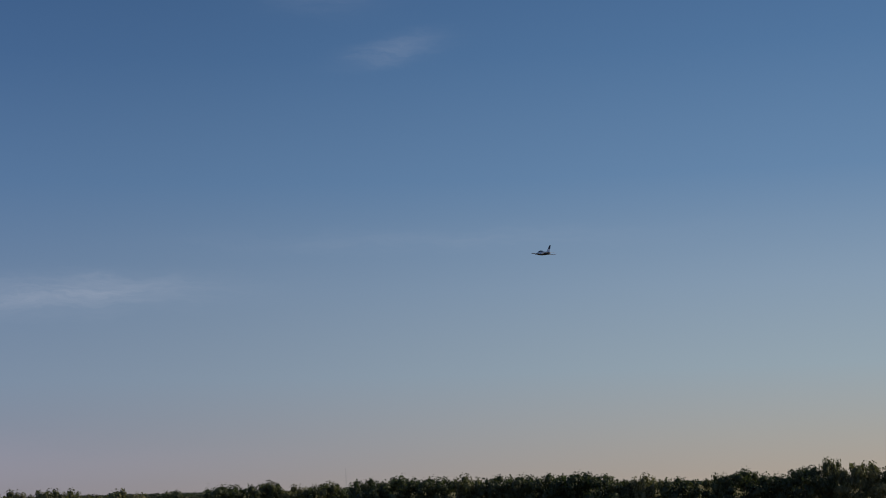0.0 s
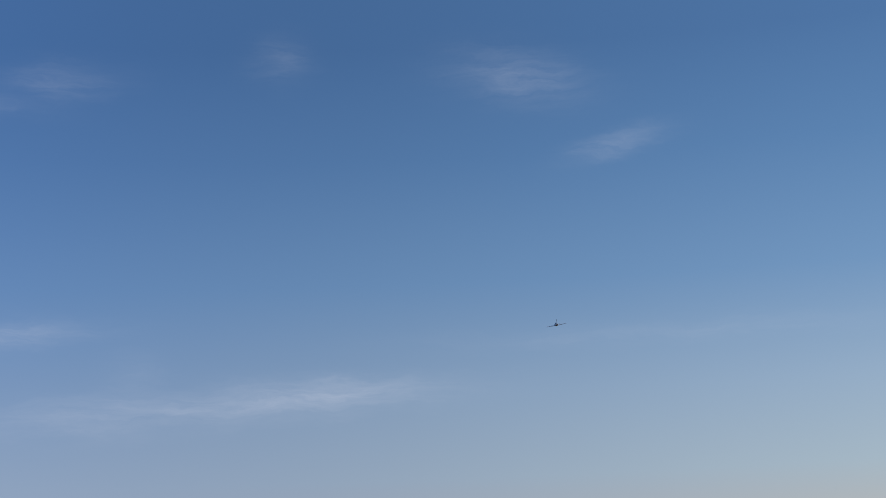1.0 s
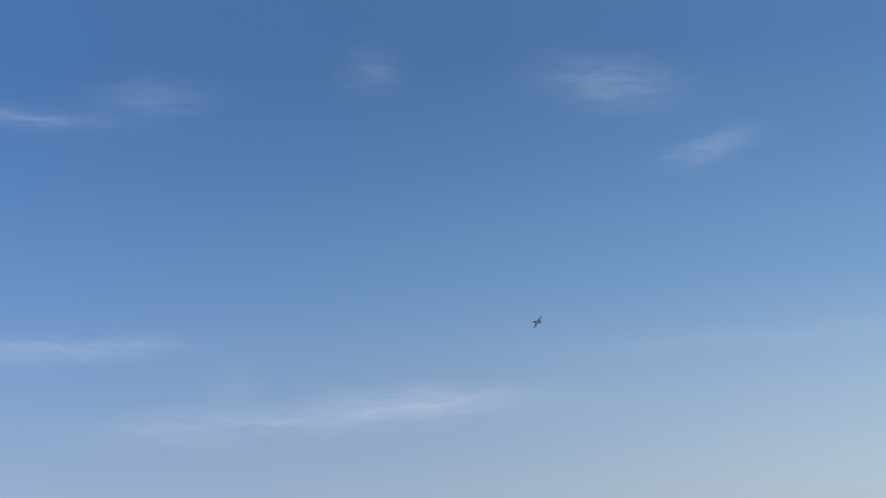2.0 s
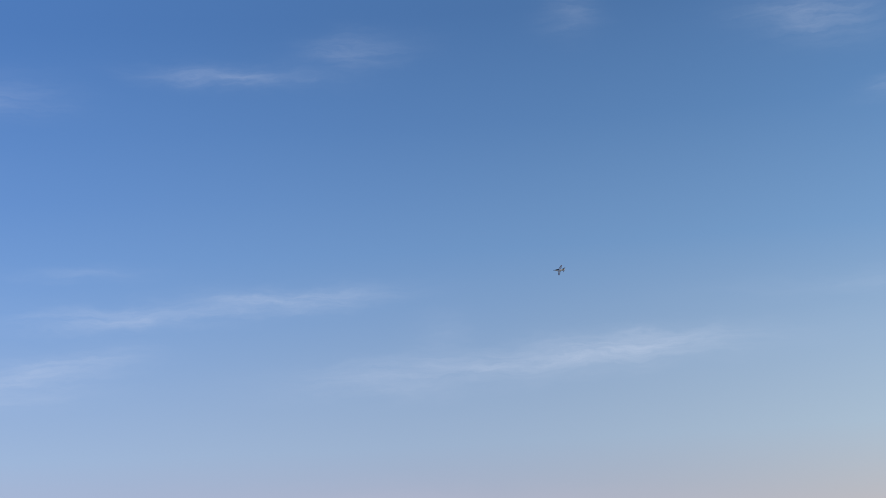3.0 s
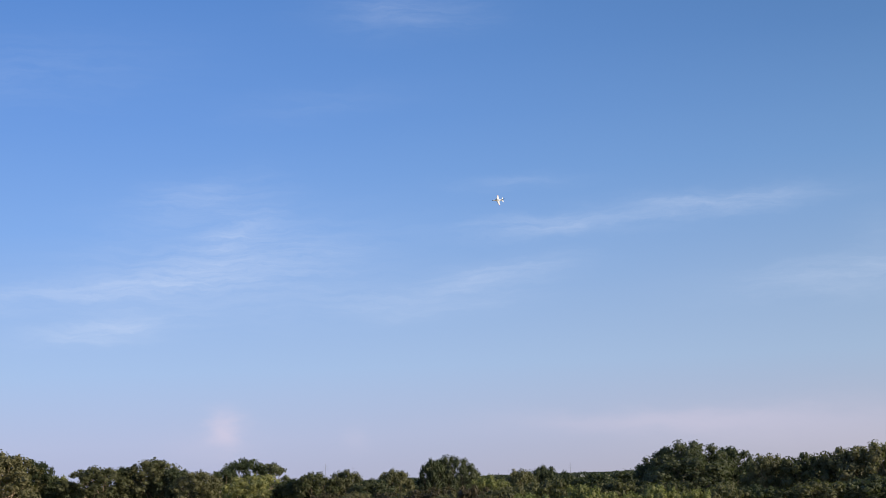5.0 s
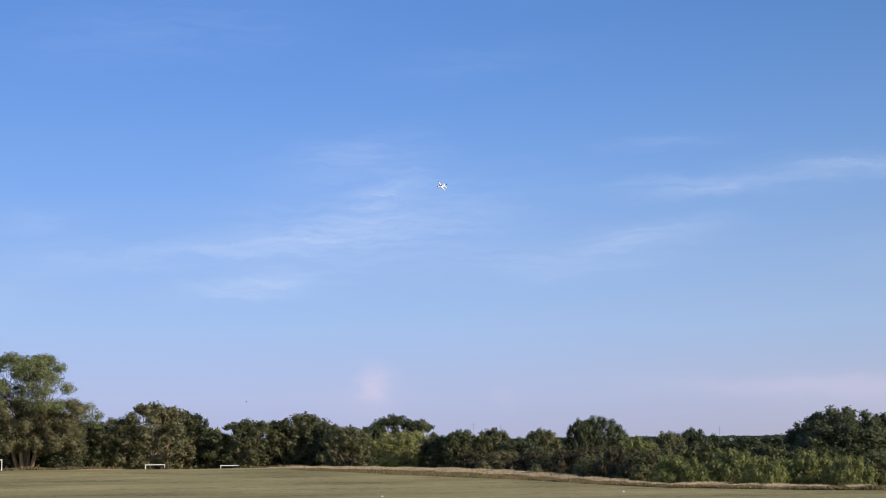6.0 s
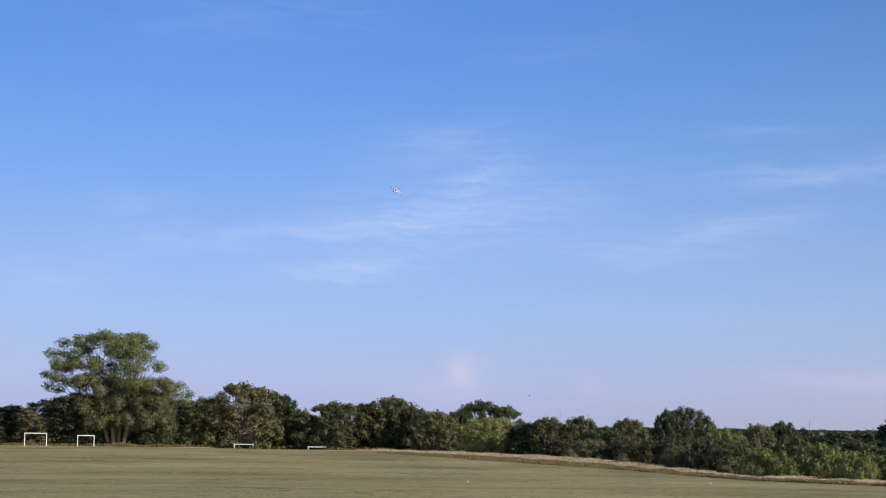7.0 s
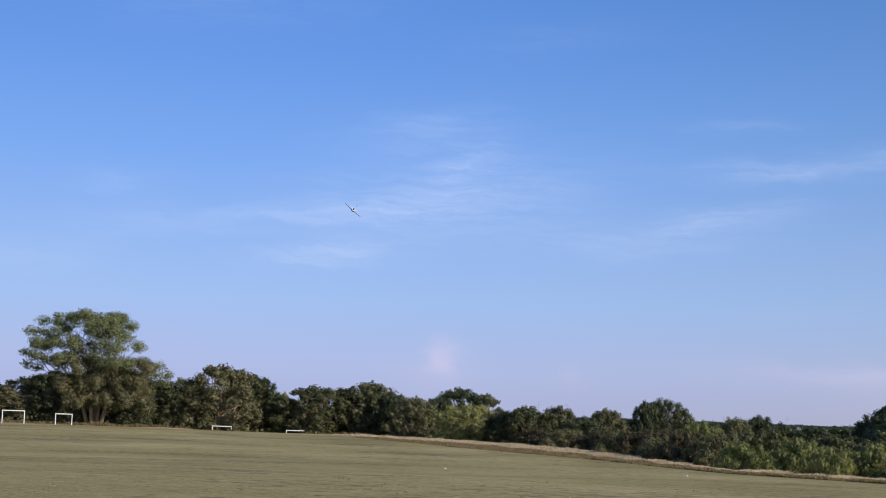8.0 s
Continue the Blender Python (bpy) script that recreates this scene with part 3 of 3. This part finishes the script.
def big_tree():
    """Large spreading tree with pale forked trunks and an open, rounded crown."""
    rng = np.random.RandomState(42)
    az, d = -13.0, 238
    x, y = d * math.sin(radians(az)), d * math.cos(radians(az))
    root = tagged(new("big_tree"), "large spreading broadleaf tree with pale forked trunks", "tree", "trees along the field")
    root.matrix_world = Matrix.Translation((x, y, ground_z(x, y))) @ pose(0, 0, 0, 0, 0, -az)
    lobes = []
    for k in range(112):
        z = 9.0 + 7.4 * rng.uniform(0, 1) ** 0.85
        reach = 8.7 * math.sqrt(max(0.05, 1 - (abs(z - 11.3) / 5.7) ** 2.6))
        q, s = k * 2.39996 + rng.uniform(-0.3, 0.3), reach * math.sqrt(rng.uniform(0.12, 1.0))
        r = rng.uniform(0.75, 1.3)
        lobes.append((s * math.cos(q), s * math.sin(q), z, r * 1.15, r * 0.75))
    lobes += [(9.4, 0.5, 8.9, 1.1, 0.8), (10.6, 0.3, 9.2, 1.2, 0.8), (10.2, -0.5, 7.8, 1.2, 0.9), (11.9, 0.2, 7.9, 1.1, 0.8), (11.6, -0.3, 6.7, 1.0, 0.8), (-8.2, 0, 8.8, 1.0, 0.8), (-6.8, -0.5, 8.3, 1.1, 0.7)]
    skirt = []
    for k in range(96):
        px, pz = -4.0 + 13.5 * ((k * 0.618034) % 1.0), rng.uniform(2.6, 9.6)
        if abs(px - 1.7) < 1.9 and pz < 3.7:
            pz += 0.8
        r = rng.uniform(0.8, 1.35)
        skirt.append((px, rng.uniform(-5.0, 1.0), pz, r, r * 0.9))
    forks = []
    for k, (dx, dy) in enumerate(((-1.6, 0.2), (-0.6, -0.4), (0.5, 0.3), (1.5, -0.2), (0.1, 0.8))):
        foot, fork = (1.7 + dx * 0.5, dy, -0.3), (1.7 + dx * 1.5, dy * 2, 5.5 + 0.5 * k)
        bm = bmesh.new()
        tube(bm, [foot, Vector(foot).lerp(Vector(fork), 0.4) + Vector((dx * 0.1, 0, 0.2)), fork], [0.36, 0.27, 0.2], 9)
        part("trunk", bm, PALE_BARK, root, "pale tan leaning trunk", True)
        forks.append((Vector(foot), Vector(fork)))
    bm = bmesh.new()
    for lb in lobes[::2] + skirt[::3]:
        foot, fork = min(forks, key=lambda e: (e[1] - Vector(lb[:3])).length)
        wood(bm, foot.lerp(fork, rng.uniform(0.75, 1.0)), lb[:3], 0.10, rng, 6)
    tagged(part("branchwork", bm, BARK, root), kind="stuff")
    crown = new("crown", leaf_cloud("crown", lobes, 34000, 0.135, CROWN_LEAF, rng, 0.0, 0.42))
    crown.parent = root
    low = new("lower_foliage", leaf_cloud("lower_foliage", skirt, 30000, 0.14, OLIVE_LEAF, rng, 0.4, 0.6))
    low.parent = root


big_tree()


def far_woods():
    """Distant wooded ridge: one belt of rounded tree clumps."""
    rng = np.random.RandomState(9)
    lobes = []
    for k in range(420):
        az, d = rng.uniform(-25, 66), rng.uniform(650, 1500)
        x, y = d * math.sin(radians(az)), d * math.cos(radians(az))
        r = rng.uniform(5, 9)
        lobes.append((x, y, ground_z(x, y) + r * 0.25, r, r * 0.45))
    for k in range(420):
        az, d = rng.uniform(-25, 66), rng.uniform(1500, 3000)
        x, y = d * math.sin(radians(az)), d * math.cos(radians(az))
        r = rng.uniform(7, 12)
        lobes.append((x, y, ground_z(x, y) + r * 0.2, r * 1.6, r * 0.4))
    me = leaf_cloud("far_woods", lobes, 60000, 1.6, FAR_LEAF, rng)
    tagged(new("far_woods", me), "distant dark-green woods along the skyline", "woods", kind="stuff")


far_woods()


# ---------------------------------------------------------------- goals and small things
def goal(az0, az1, d, el):
    """Small football goal, two posts and a crossbar, square to the line of sight; el: the crossbar's elevation."""
    mid = radians((az0 + az1) / 2)
    x, y = d * math.sin(mid), d * math.cos(mid)
    z = ground_z(x, y)
    wide, tall = 2 * d * math.tan(radians(az1 - az0) / 2), EYE[2] + d * math.tan(radians(el)) - z
    root = tagged(new("football_goal"), "small white-painted metal football goal without a net", "goal", "goals on the field")
    root.matrix_world = Matrix.Translation((x, y, z)) @ pose(0, 0, 0, 0, 0, -math.degrees(mid))
    for s in (-1, 1):
        bm = bmesh.new()
        tube(bm, [(s * wide / 2, 0, -0.15), (s * wide / 2, 0, tall)], [0.065, 0.065], 10)
        part("post", bm, WHITE_PAINT, root, smooth=False)
    bm = bmesh.new()
    tube(bm, [(-wide / 2 - 0.075, 0, tall), (wide / 2 + 0.075, 0, tall)], [0.075, 0.075], 10)
    part("crossbar", bm, WHITE_PAINT, root)


goal(-15.72, -14.98, 224, -0.47)
goal(-13.92, -13.36, 226, -0.53)
goal(-8.47, -7.80, 238, -0.775)
goal(-5.84, -5.19, 239, -0.84)


def litter(az, d, size):
    x, y = d * math.sin(radians(az)), d * math.cos(radians(az))
    bm = bmesh.new()
    bmesh.ops.create_icosphere(bm, subdivisions=2, radius=size)
    for v in bm.verts:
        v.co *= 1 + 0.5 * noise.noise(v.co * 14 + Vector((az, 0, 0)))
        v.co.z *= 0.7
    me = bpy.data.meshes.new("litter")
    bm.to_mesh(me)
    bm.free()
    me.materials.append(WHITE_PAINT)
    ob = tagged(new("litter", me), "crumpled white scrap lying on the mown grass", "litter", "litter on the field")
    ob.location = (x, y, ground_z(x, y) + size * 0.4)


litter(8.5, 95, 0.07)
litter(-0.1, 88, 0.06)


def mast(az, d, el):
    x, y = d * math.sin(radians(az)), d * math.cos(radians(az))
    z = ground_z(x, y)
    tall = EYE[2] + d * math.tan(radians(el)) - z
    root = tagged(new("radio_mast"), "thin distant grey steel mast above the trees", "mast", "masts on the skyline")
    root.location = (x, y, z)
    bm = bmesh.new()
    tube(bm, [(0, 0, -0.5), (0, 0, tall * 0.6), (0, 0, tall)], [0.10, 0.08, 0.05], 6)
    part("pole", bm, STEEL, root)
    for k in (0.8, 0.9):
        bm = bmesh.new()
        tube(bm, [(-1.2, 0, tall * k), (1.2, 0, tall * k)], [0.025, 0.025], 5)
        part("crossarm", bm, STEEL, root)


mast(11.95, 800, 0.36)
mast(3.19, 850, 0.62)
mast(4.17, 850, 0.50)
mast(9.75, 1100, 0.22)
mast(34.39, 800, 0.42)
mast(39.28, 700, 0.75)


def white_shed():
    """Small gabled shed far beyond the hedgerow."""
    az, d = 12.35, 420
    x, y = d * math.sin(radians(az)), d * math.cos(radians(az))
    z = ground_z(x, y)
    root = tagged(new("shed"), "far white-walled shed half hidden by trees", "shed")
    root.matrix_world = Matrix.Translation((x, y, z)) @ pose(0, 0, 0, 0, 0, -az)
    top = EYE[2] + d * math.tan(radians(-0.07)) - z
    bm = bmesh.new()
    ends = [[bm.verts.new((px, py, pz)) for px, pz in ((-0.8, -0.2), (0.8, -0.2), (0.8, top - 0.6), (0, top - 0.05), (-0.8, top - 0.6))] for py in (-1.0, 1.0)]
    bm.faces.new(ends[0])
    bm.faces.new(ends[1][::-1])
    for k in range(5):
        bm.faces.new((ends[0][k], ends[0][(k + 1) % 5], ends[1][(k + 1) % 5], ends[1][k]))
    part("wall", bm, WHITE_PAINT, root)
    for s in (-1, 1):
        bm = bmesh.new()
        a, b = Vector((0, 0, top)), Vector((s * 0.92, 0, top - 0.69))
        up = Vector((s * 0.05, 0, 0.08))
        vs = [bm.verts.new(p + Vector((0, py, 0)) + (up if lift else Vector())) for lift in (0, 1) for p, py in ((a, -1.15), (b, -1.15), (b, 1.15), (a, 1.15))]
        for f in ((0, 1, 2, 3), (4, 7, 6, 5), (0, 4, 5, 1), (1, 5, 6, 2), (2, 6, 7, 3), (3, 7, 4, 0)):
            bm.faces.new([vs[i] for i in f])
        part("roof", bm, ROOF, root)


white_shed()


# ---------------------------------------------------------------- jet
def loft(bm, sections, sides=20):
    """Rings across y: (y, x centre, z centre, half width, half height)."""
    rings = []
    for y, cx, cz, a, b in sections:
        rings.append([bm.verts.new((cx + a * math.cos(q), y, cz + b * math.sin(q))) for q in (2 * math.pi * k / sides for k in range(sides))])
    for r0, r1 in zip(rings, rings[1:]):
        for k in range(sides):
            bm.faces.new((r0[k], r0[(k + 1) % sides], r1[(k + 1) % sides], r1[k]))
    bm.faces.new(rings[0][::-1])
    bm.faces.new(rings[-1])


def foil(bm, root_le, root_te, tip_le, tip_te, thick, up=(0, 0, 1), lo=0.0, hi=1.0):
    """Tapered flying surface between two chords, with a rounded front and a sharp rear; lo and hi cut a stretch of the span."""
    up = Vector(up)
    prof = ((0, 0), (0.06, 0.6), (0.25, 1.0), (0.6, 0.7), (1.0, 0.04), (0.6, -0.6), (0.25, -0.85), (0.06, -0.5))
    rings = []
    for f in np.linspace(lo, hi, 5):
        le, te = Vector(root_le).lerp(Vector(tip_le), f), Vector(root_te).lerp(Vector(tip_te), f)
        t = thick * (1 - 0.55 * f)
        rings.append([bm.verts.new(le.lerp(te, u) + up * (v * t)) for u, v in prof])
    n = len(prof)
    for r0, r1 in zip(rings, rings[1:]):
        for k in range(n):
            bm.faces.new((r0[k], r0[(k + 1) % n], r1[(k + 1) % n], r1[k]))
    bm.faces.new(rings[0][::-1])
    bm.faces.new(rings[-1])


def half_loft(bm, sections, lo, hi, sides=12):
    """Open shell over part of the rings' round, from the angle lo to hi in degrees."""
    rings = []
    for y, cx, cz, a, b in sections:
        rings.append([bm.verts.new((cx + a * math.cos(q), y, cz + b * math.sin(q))) for q in (radians(lo + (hi - lo) * k / sides) for k in range(sides + 1))])
    for r0, r1 in zip(rings, rings[1:]):
        for k in range(sides):
            bm.faces.new((r0[k], r0[k + 1], r1[k + 1], r1[k]))


def model_jet():
    """Model jet trainer, 1.85 m long, nose along +y."""
    root = tagged(new("model_jet"), "white radio-controlled model jet with dark belly and red wing tips", "model aircraft")
    hull = [(0.72, 0, -0.01, 0.060, 0.055), (0.55, 0, 0.0, 0.090, 0.085), (0.3, 0, 0.01, 0.115, 0.115), (0.05, 0, 0.01, 0.130, 0.125), (-0.3, 0, 0.01, 0.125, 0.115), (-0.6, 0, 0.02, 0.100, 0.095), (-0.80, 0, 0.03, 0.075, 0.072)]
    bm = bmesh.new()
    half_loft(bm, hull, 15, 165)
    part("fuselage", bm, GLOSS_WHITE, root, "glossy white upper fuselage", True)
    bm = bmesh.new()
    half_loft(bm, hull, 165, 375)
    part("belly", bm, NAVY_AND_SHADE, root, "dark navy belly", True)
    bm = bmesh.new()
    loft(bm, [(0.95, 0, -0.035, 0.006, 0.006), (0.90, 0, -0.03, 0.024, 0.022), (0.82, 0, -0.02, 0.044, 0.040), (0.721, 0, -0.01, 0.061, 0.056)])
    part("nose_cone", bm, NAVY_AND_SHADE, root, "dark nose cone", True)
    bm = bmesh.new()
    loft(bm, [(0.56, 0, 0.07, 0.01, 0.01), (0.46, 0, 0.10, 0.055, 0.05), (0.28, 0, 0.12, 0.072, 0.075), (0.08, 0, 0.12, 0.070, 0.065), (-0.12, 0, 0.10, 0.03, 0.03)], 14)
    part("canopy", bm, SMOKED, root, "dark smoked canopy", True)
    for s in (-1, 1):
        bm = bmesh.new()
        loft(bm, [(0.24, s * 0.125, 0.02, 0.040, 0.062), (0.05, s * 0.125, 0.02, 0.045, 0.066), (-0.35, s * 0.10, 0.02, 0.03, 0.05)], 12)
        duct = part("air_intake", bm, GLOSS_WHITE, root, "", True)
        # closed dark disc in place of a hollow, as the intake's inner shade
        bm = bmesh.new()
        loft(bm, [(0.246, s * 0.125, 0.02, 0.034, 0.055), (0.2405, s * 0.125, 0.02, 0.037, 0.058)], 12)
        part("intake_shade", bm, NAVY_AND_SHADE, duct, "dark disc painted as the shade inside the intake opening")
        span = ((s * 0.10, 0.20, -0.04), (s * 0.10, -0.26, -0.04), (s * 0.84, -0.08, -0.01), (s * 0.84, -0.25, -0.01))
        bm = bmesh.new()
        foil(bm, *span, 0.026, hi=0.90)
        wing = part("wing", bm, GLOSS_WHITE, root, "white tapered wing")
        bm = bmesh.new()
        foil(bm, *span, 0.027, lo=0.90, hi=1.0)
        part("wing_tip", bm, RED_PAINT, wing, "red wing tip")
        # dark red front band, over a third of the chord to paint wing shade
        bm = bmesh.new()
        edge = [Vector(p) for p in span]
        edge[1], edge[3] = edge[0].lerp(edge[1], 0.34), edge[2].lerp(edge[3], 0.40)
        for p in edge:
            p.y += 0.006
        foil(bm, *edge, 0.030, hi=0.985)
        part("leading_edge", bm, MAROON_AND_SHADE, wing, "dark maroon leading edge, made broad to darken the wing as in shade")
        # thin near-black skin puts the shade below the wing into its colour
        bm = bmesh.new()
        low = [Vector(p) + Vector((0, 0, -0.024)) for p in span]
        low[0].y -= 0.05
        low[2].y -= 0.02
        foil(bm, *low, 0.006, hi=0.98)
        part("wing_underside", bm, NAVY_AND_SHADE, wing, "underside of the wing, painted dark navy to stand for its shade")
        bm = bmesh.new()
        foil(bm, (s * 0.05, -0.60, 0.06), (s * 0.05, -0.86, 0.06), (s * 0.38, -0.76, 0.08), (s * 0.38, -0.91, 0.08), 0.013)
        part("tailplane", bm, GLOSS_WHITE, root)
    tail = ((0, -0.46, 0.08), (0, -0.84, 0.08), (0, -0.80, 0.50), (0, -0.97, 0.50))
    bm = bmesh.new()
    foil(bm, *tail, 0.014, up=(1, 0, 0), hi=0.5)
    fin = part("fin", bm, GLOSS_WHITE, root)
    bm = bmesh.new()
    foil(bm, *tail, 0.015, up=(1, 0, 0), lo=0.5, hi=1.0)
    part("fin_tip", bm, NAVY_AND_SHADE, fin, "dark fin tip")
    bm = bmesh.new()
    loft(bm, [(-0.801, 0, 0.03, 0.072, 0.069), (-0.88, 0, 0.03, 0.055, 0.055), (-0.881, 0, 0.03, 0.042, 0.042), (-0.82, 0, 0.03, 0.036, 0.036)], 16)
    part("nozzle", bm, METAL, root, "heat-stained exhaust nozzle", True)
    return root


jet = model_jet()


def bird():
    root = tagged(new("bird"), "small dark bird flying over the treetops", "bird")
    bm = bmesh.new()
    loft(bm, [(0.17, 0, 0, 0.012, 0.012), (0.11, 0, 0.01, 0.035, 0.032), (0.0, 0, 0, 0.055, 0.05), (-0.12, 0, 0, 0.035, 0.03), (-0.24, 0, 0, 0.05, 0.008)], 10)
    part("body", bm, FEATHER, root, "", True)
    for s in (-1, 1):
        bm = bmesh.new()
        foil(bm, (s * 0.03, 0.07, 0.02), (s * 0.03, -0.08, 0.02), (s * 0.34, 0.0, 0.12), (s * 0.34, -0.06, 0.12), 0.010)
        part("wing", bm, FEATHER, root)
    return root


small_bird = bird()
small_bird.scale = (0.5, 0.5, 0.5)


def flight(az, el, d, off, climb, bank):
    """Pose of the jet: bearing, elevation and distance from the eye; off: how far its nose points left of the line of sight."""
    a, e = radians(az), radians(el)
    p = (d * math.cos(e) * math.sin(a), d * math.cos(e) * math.cos(a), EYE[2] + d * math.sin(e))
    return pose(*p, 0, 0, off - az) @ pose(0, 0, 0, climb) @ pose(0, 0, 0, 0, -bank)


def glide(az, el, d, bank):
    """Pose of the bird, which crosses from west to east."""
    a, e = radians(az), radians(el)
    return pose(d * math.cos(e) * math.sin(a), d * math.cos(e) * math.cos(a), EYE[2] + d * math.sin(e), 0, 0, -85) @ pose(0, 0, 0, 0, bank)


def motions():
    walk(jet, [
        (0.0, flight(46.58, 8.28, 97.0, 30.0, 8.0, 0.0)),
        (0.1, flight(45.16, 8.41, 100.0, 29.5, 8.2, 0.0)),
        (0.2, flight(43.94, 8.49, 103.5, 29.0, 8.4, 0.0)),
        (0.3, flight(42.97, 8.55, 107.0, 28.0, 8.6, 0.0)),
        (0.5, flight(41.33, 8.79, 113.0, 25.0, 9.0, 1.3)),
        (0.6, flight(40.73, 8.93, 117.0, 22.5, 9.2, 2.0)),
        (1.0, flight(38.66, 9.34, 134.0, 6.0, 10.0, 9.0)),
        (1.5, flight(36.8, 9.7, 160.0, 14.0, 10.0, 42.0)),
        (1.7, flight(36.24, 9.77, 168.0, 22.0, 10.0, 52.0)),
        (2.8, flight(29.11, 10.08, 220.0, 62.0, 8.0, 64.0)),
        (3.0, flight(27.76, 10.06, 225.0, 65.0, 7.1, 66.5)),
        (3.2, flight(25.84, 10.02, 230.0, 68.0, 6.3, 67.0)),
        (3.4, flight(24.24, 9.98, 234.0, 72.0, 5.4, 67.7)),
        (3.5, flight(23.20, 10.01, 236.0, 74.0, 5.0, 68.0)),
        (3.7, flight(21.50, 9.97, 239.0, 79.0, 4.0, 68.8)),
        (4.0, flight(18.61, 10.05, 243.0, 88.0, 2.5, 72.0)),
        (4.2, flight(16.72, 10.08, 244.2, 92.6, 1.5, 74.0)),
        (4.5, flight(14.12, 10.08, 245.0, 99.0, 0.0, 77.0)),
        (5.0, flight(9.74, 9.89, 238.0, 113.0, -2.9, 75.0)),
        (5.2, flight(8.12, 9.79, 235.0, 120.0, -4.0, 73.0)),
        (6.3, flight(0.22, 8.85, 208.0, 150.0, -9.0, 51.0)),
        (6.5, flight(-0.87, 8.7, 203.0, 155.0, -9.4, 48.3)),
        (7.0, flight(-2.86, 8.42, 186.0, 164.0, -10.2, 45.0)),
        (7.5, flight(-3.92, 7.94, 162.0, 171.0, -11.1, 43.0)),
        (8.0, flight(-3.79, 7.17, 132.0, 176.0, -12.0, 40.0)),
    ])
    walk(small_bird, [
        (0.0, glide(-33, 3.6, 160, 0)),
        (5.2, glide(-8.3, 2.28, 150, 8)),
        (6.3, glide(-3.1, 1.26, 148, -10)),
        (6.5, glide(-1.65, 1.26, 147, 25)),
        (6.8, glide(0.52, 1.33, 146, -10)),
        (7.2, glide(3.69, 0.60, 145, 12)),
        (7.5, glide(6.0, 0.05, 144, 0)),
        (8.0, glide(10.0, -0.2, 142, 0)),
    ])


motions()
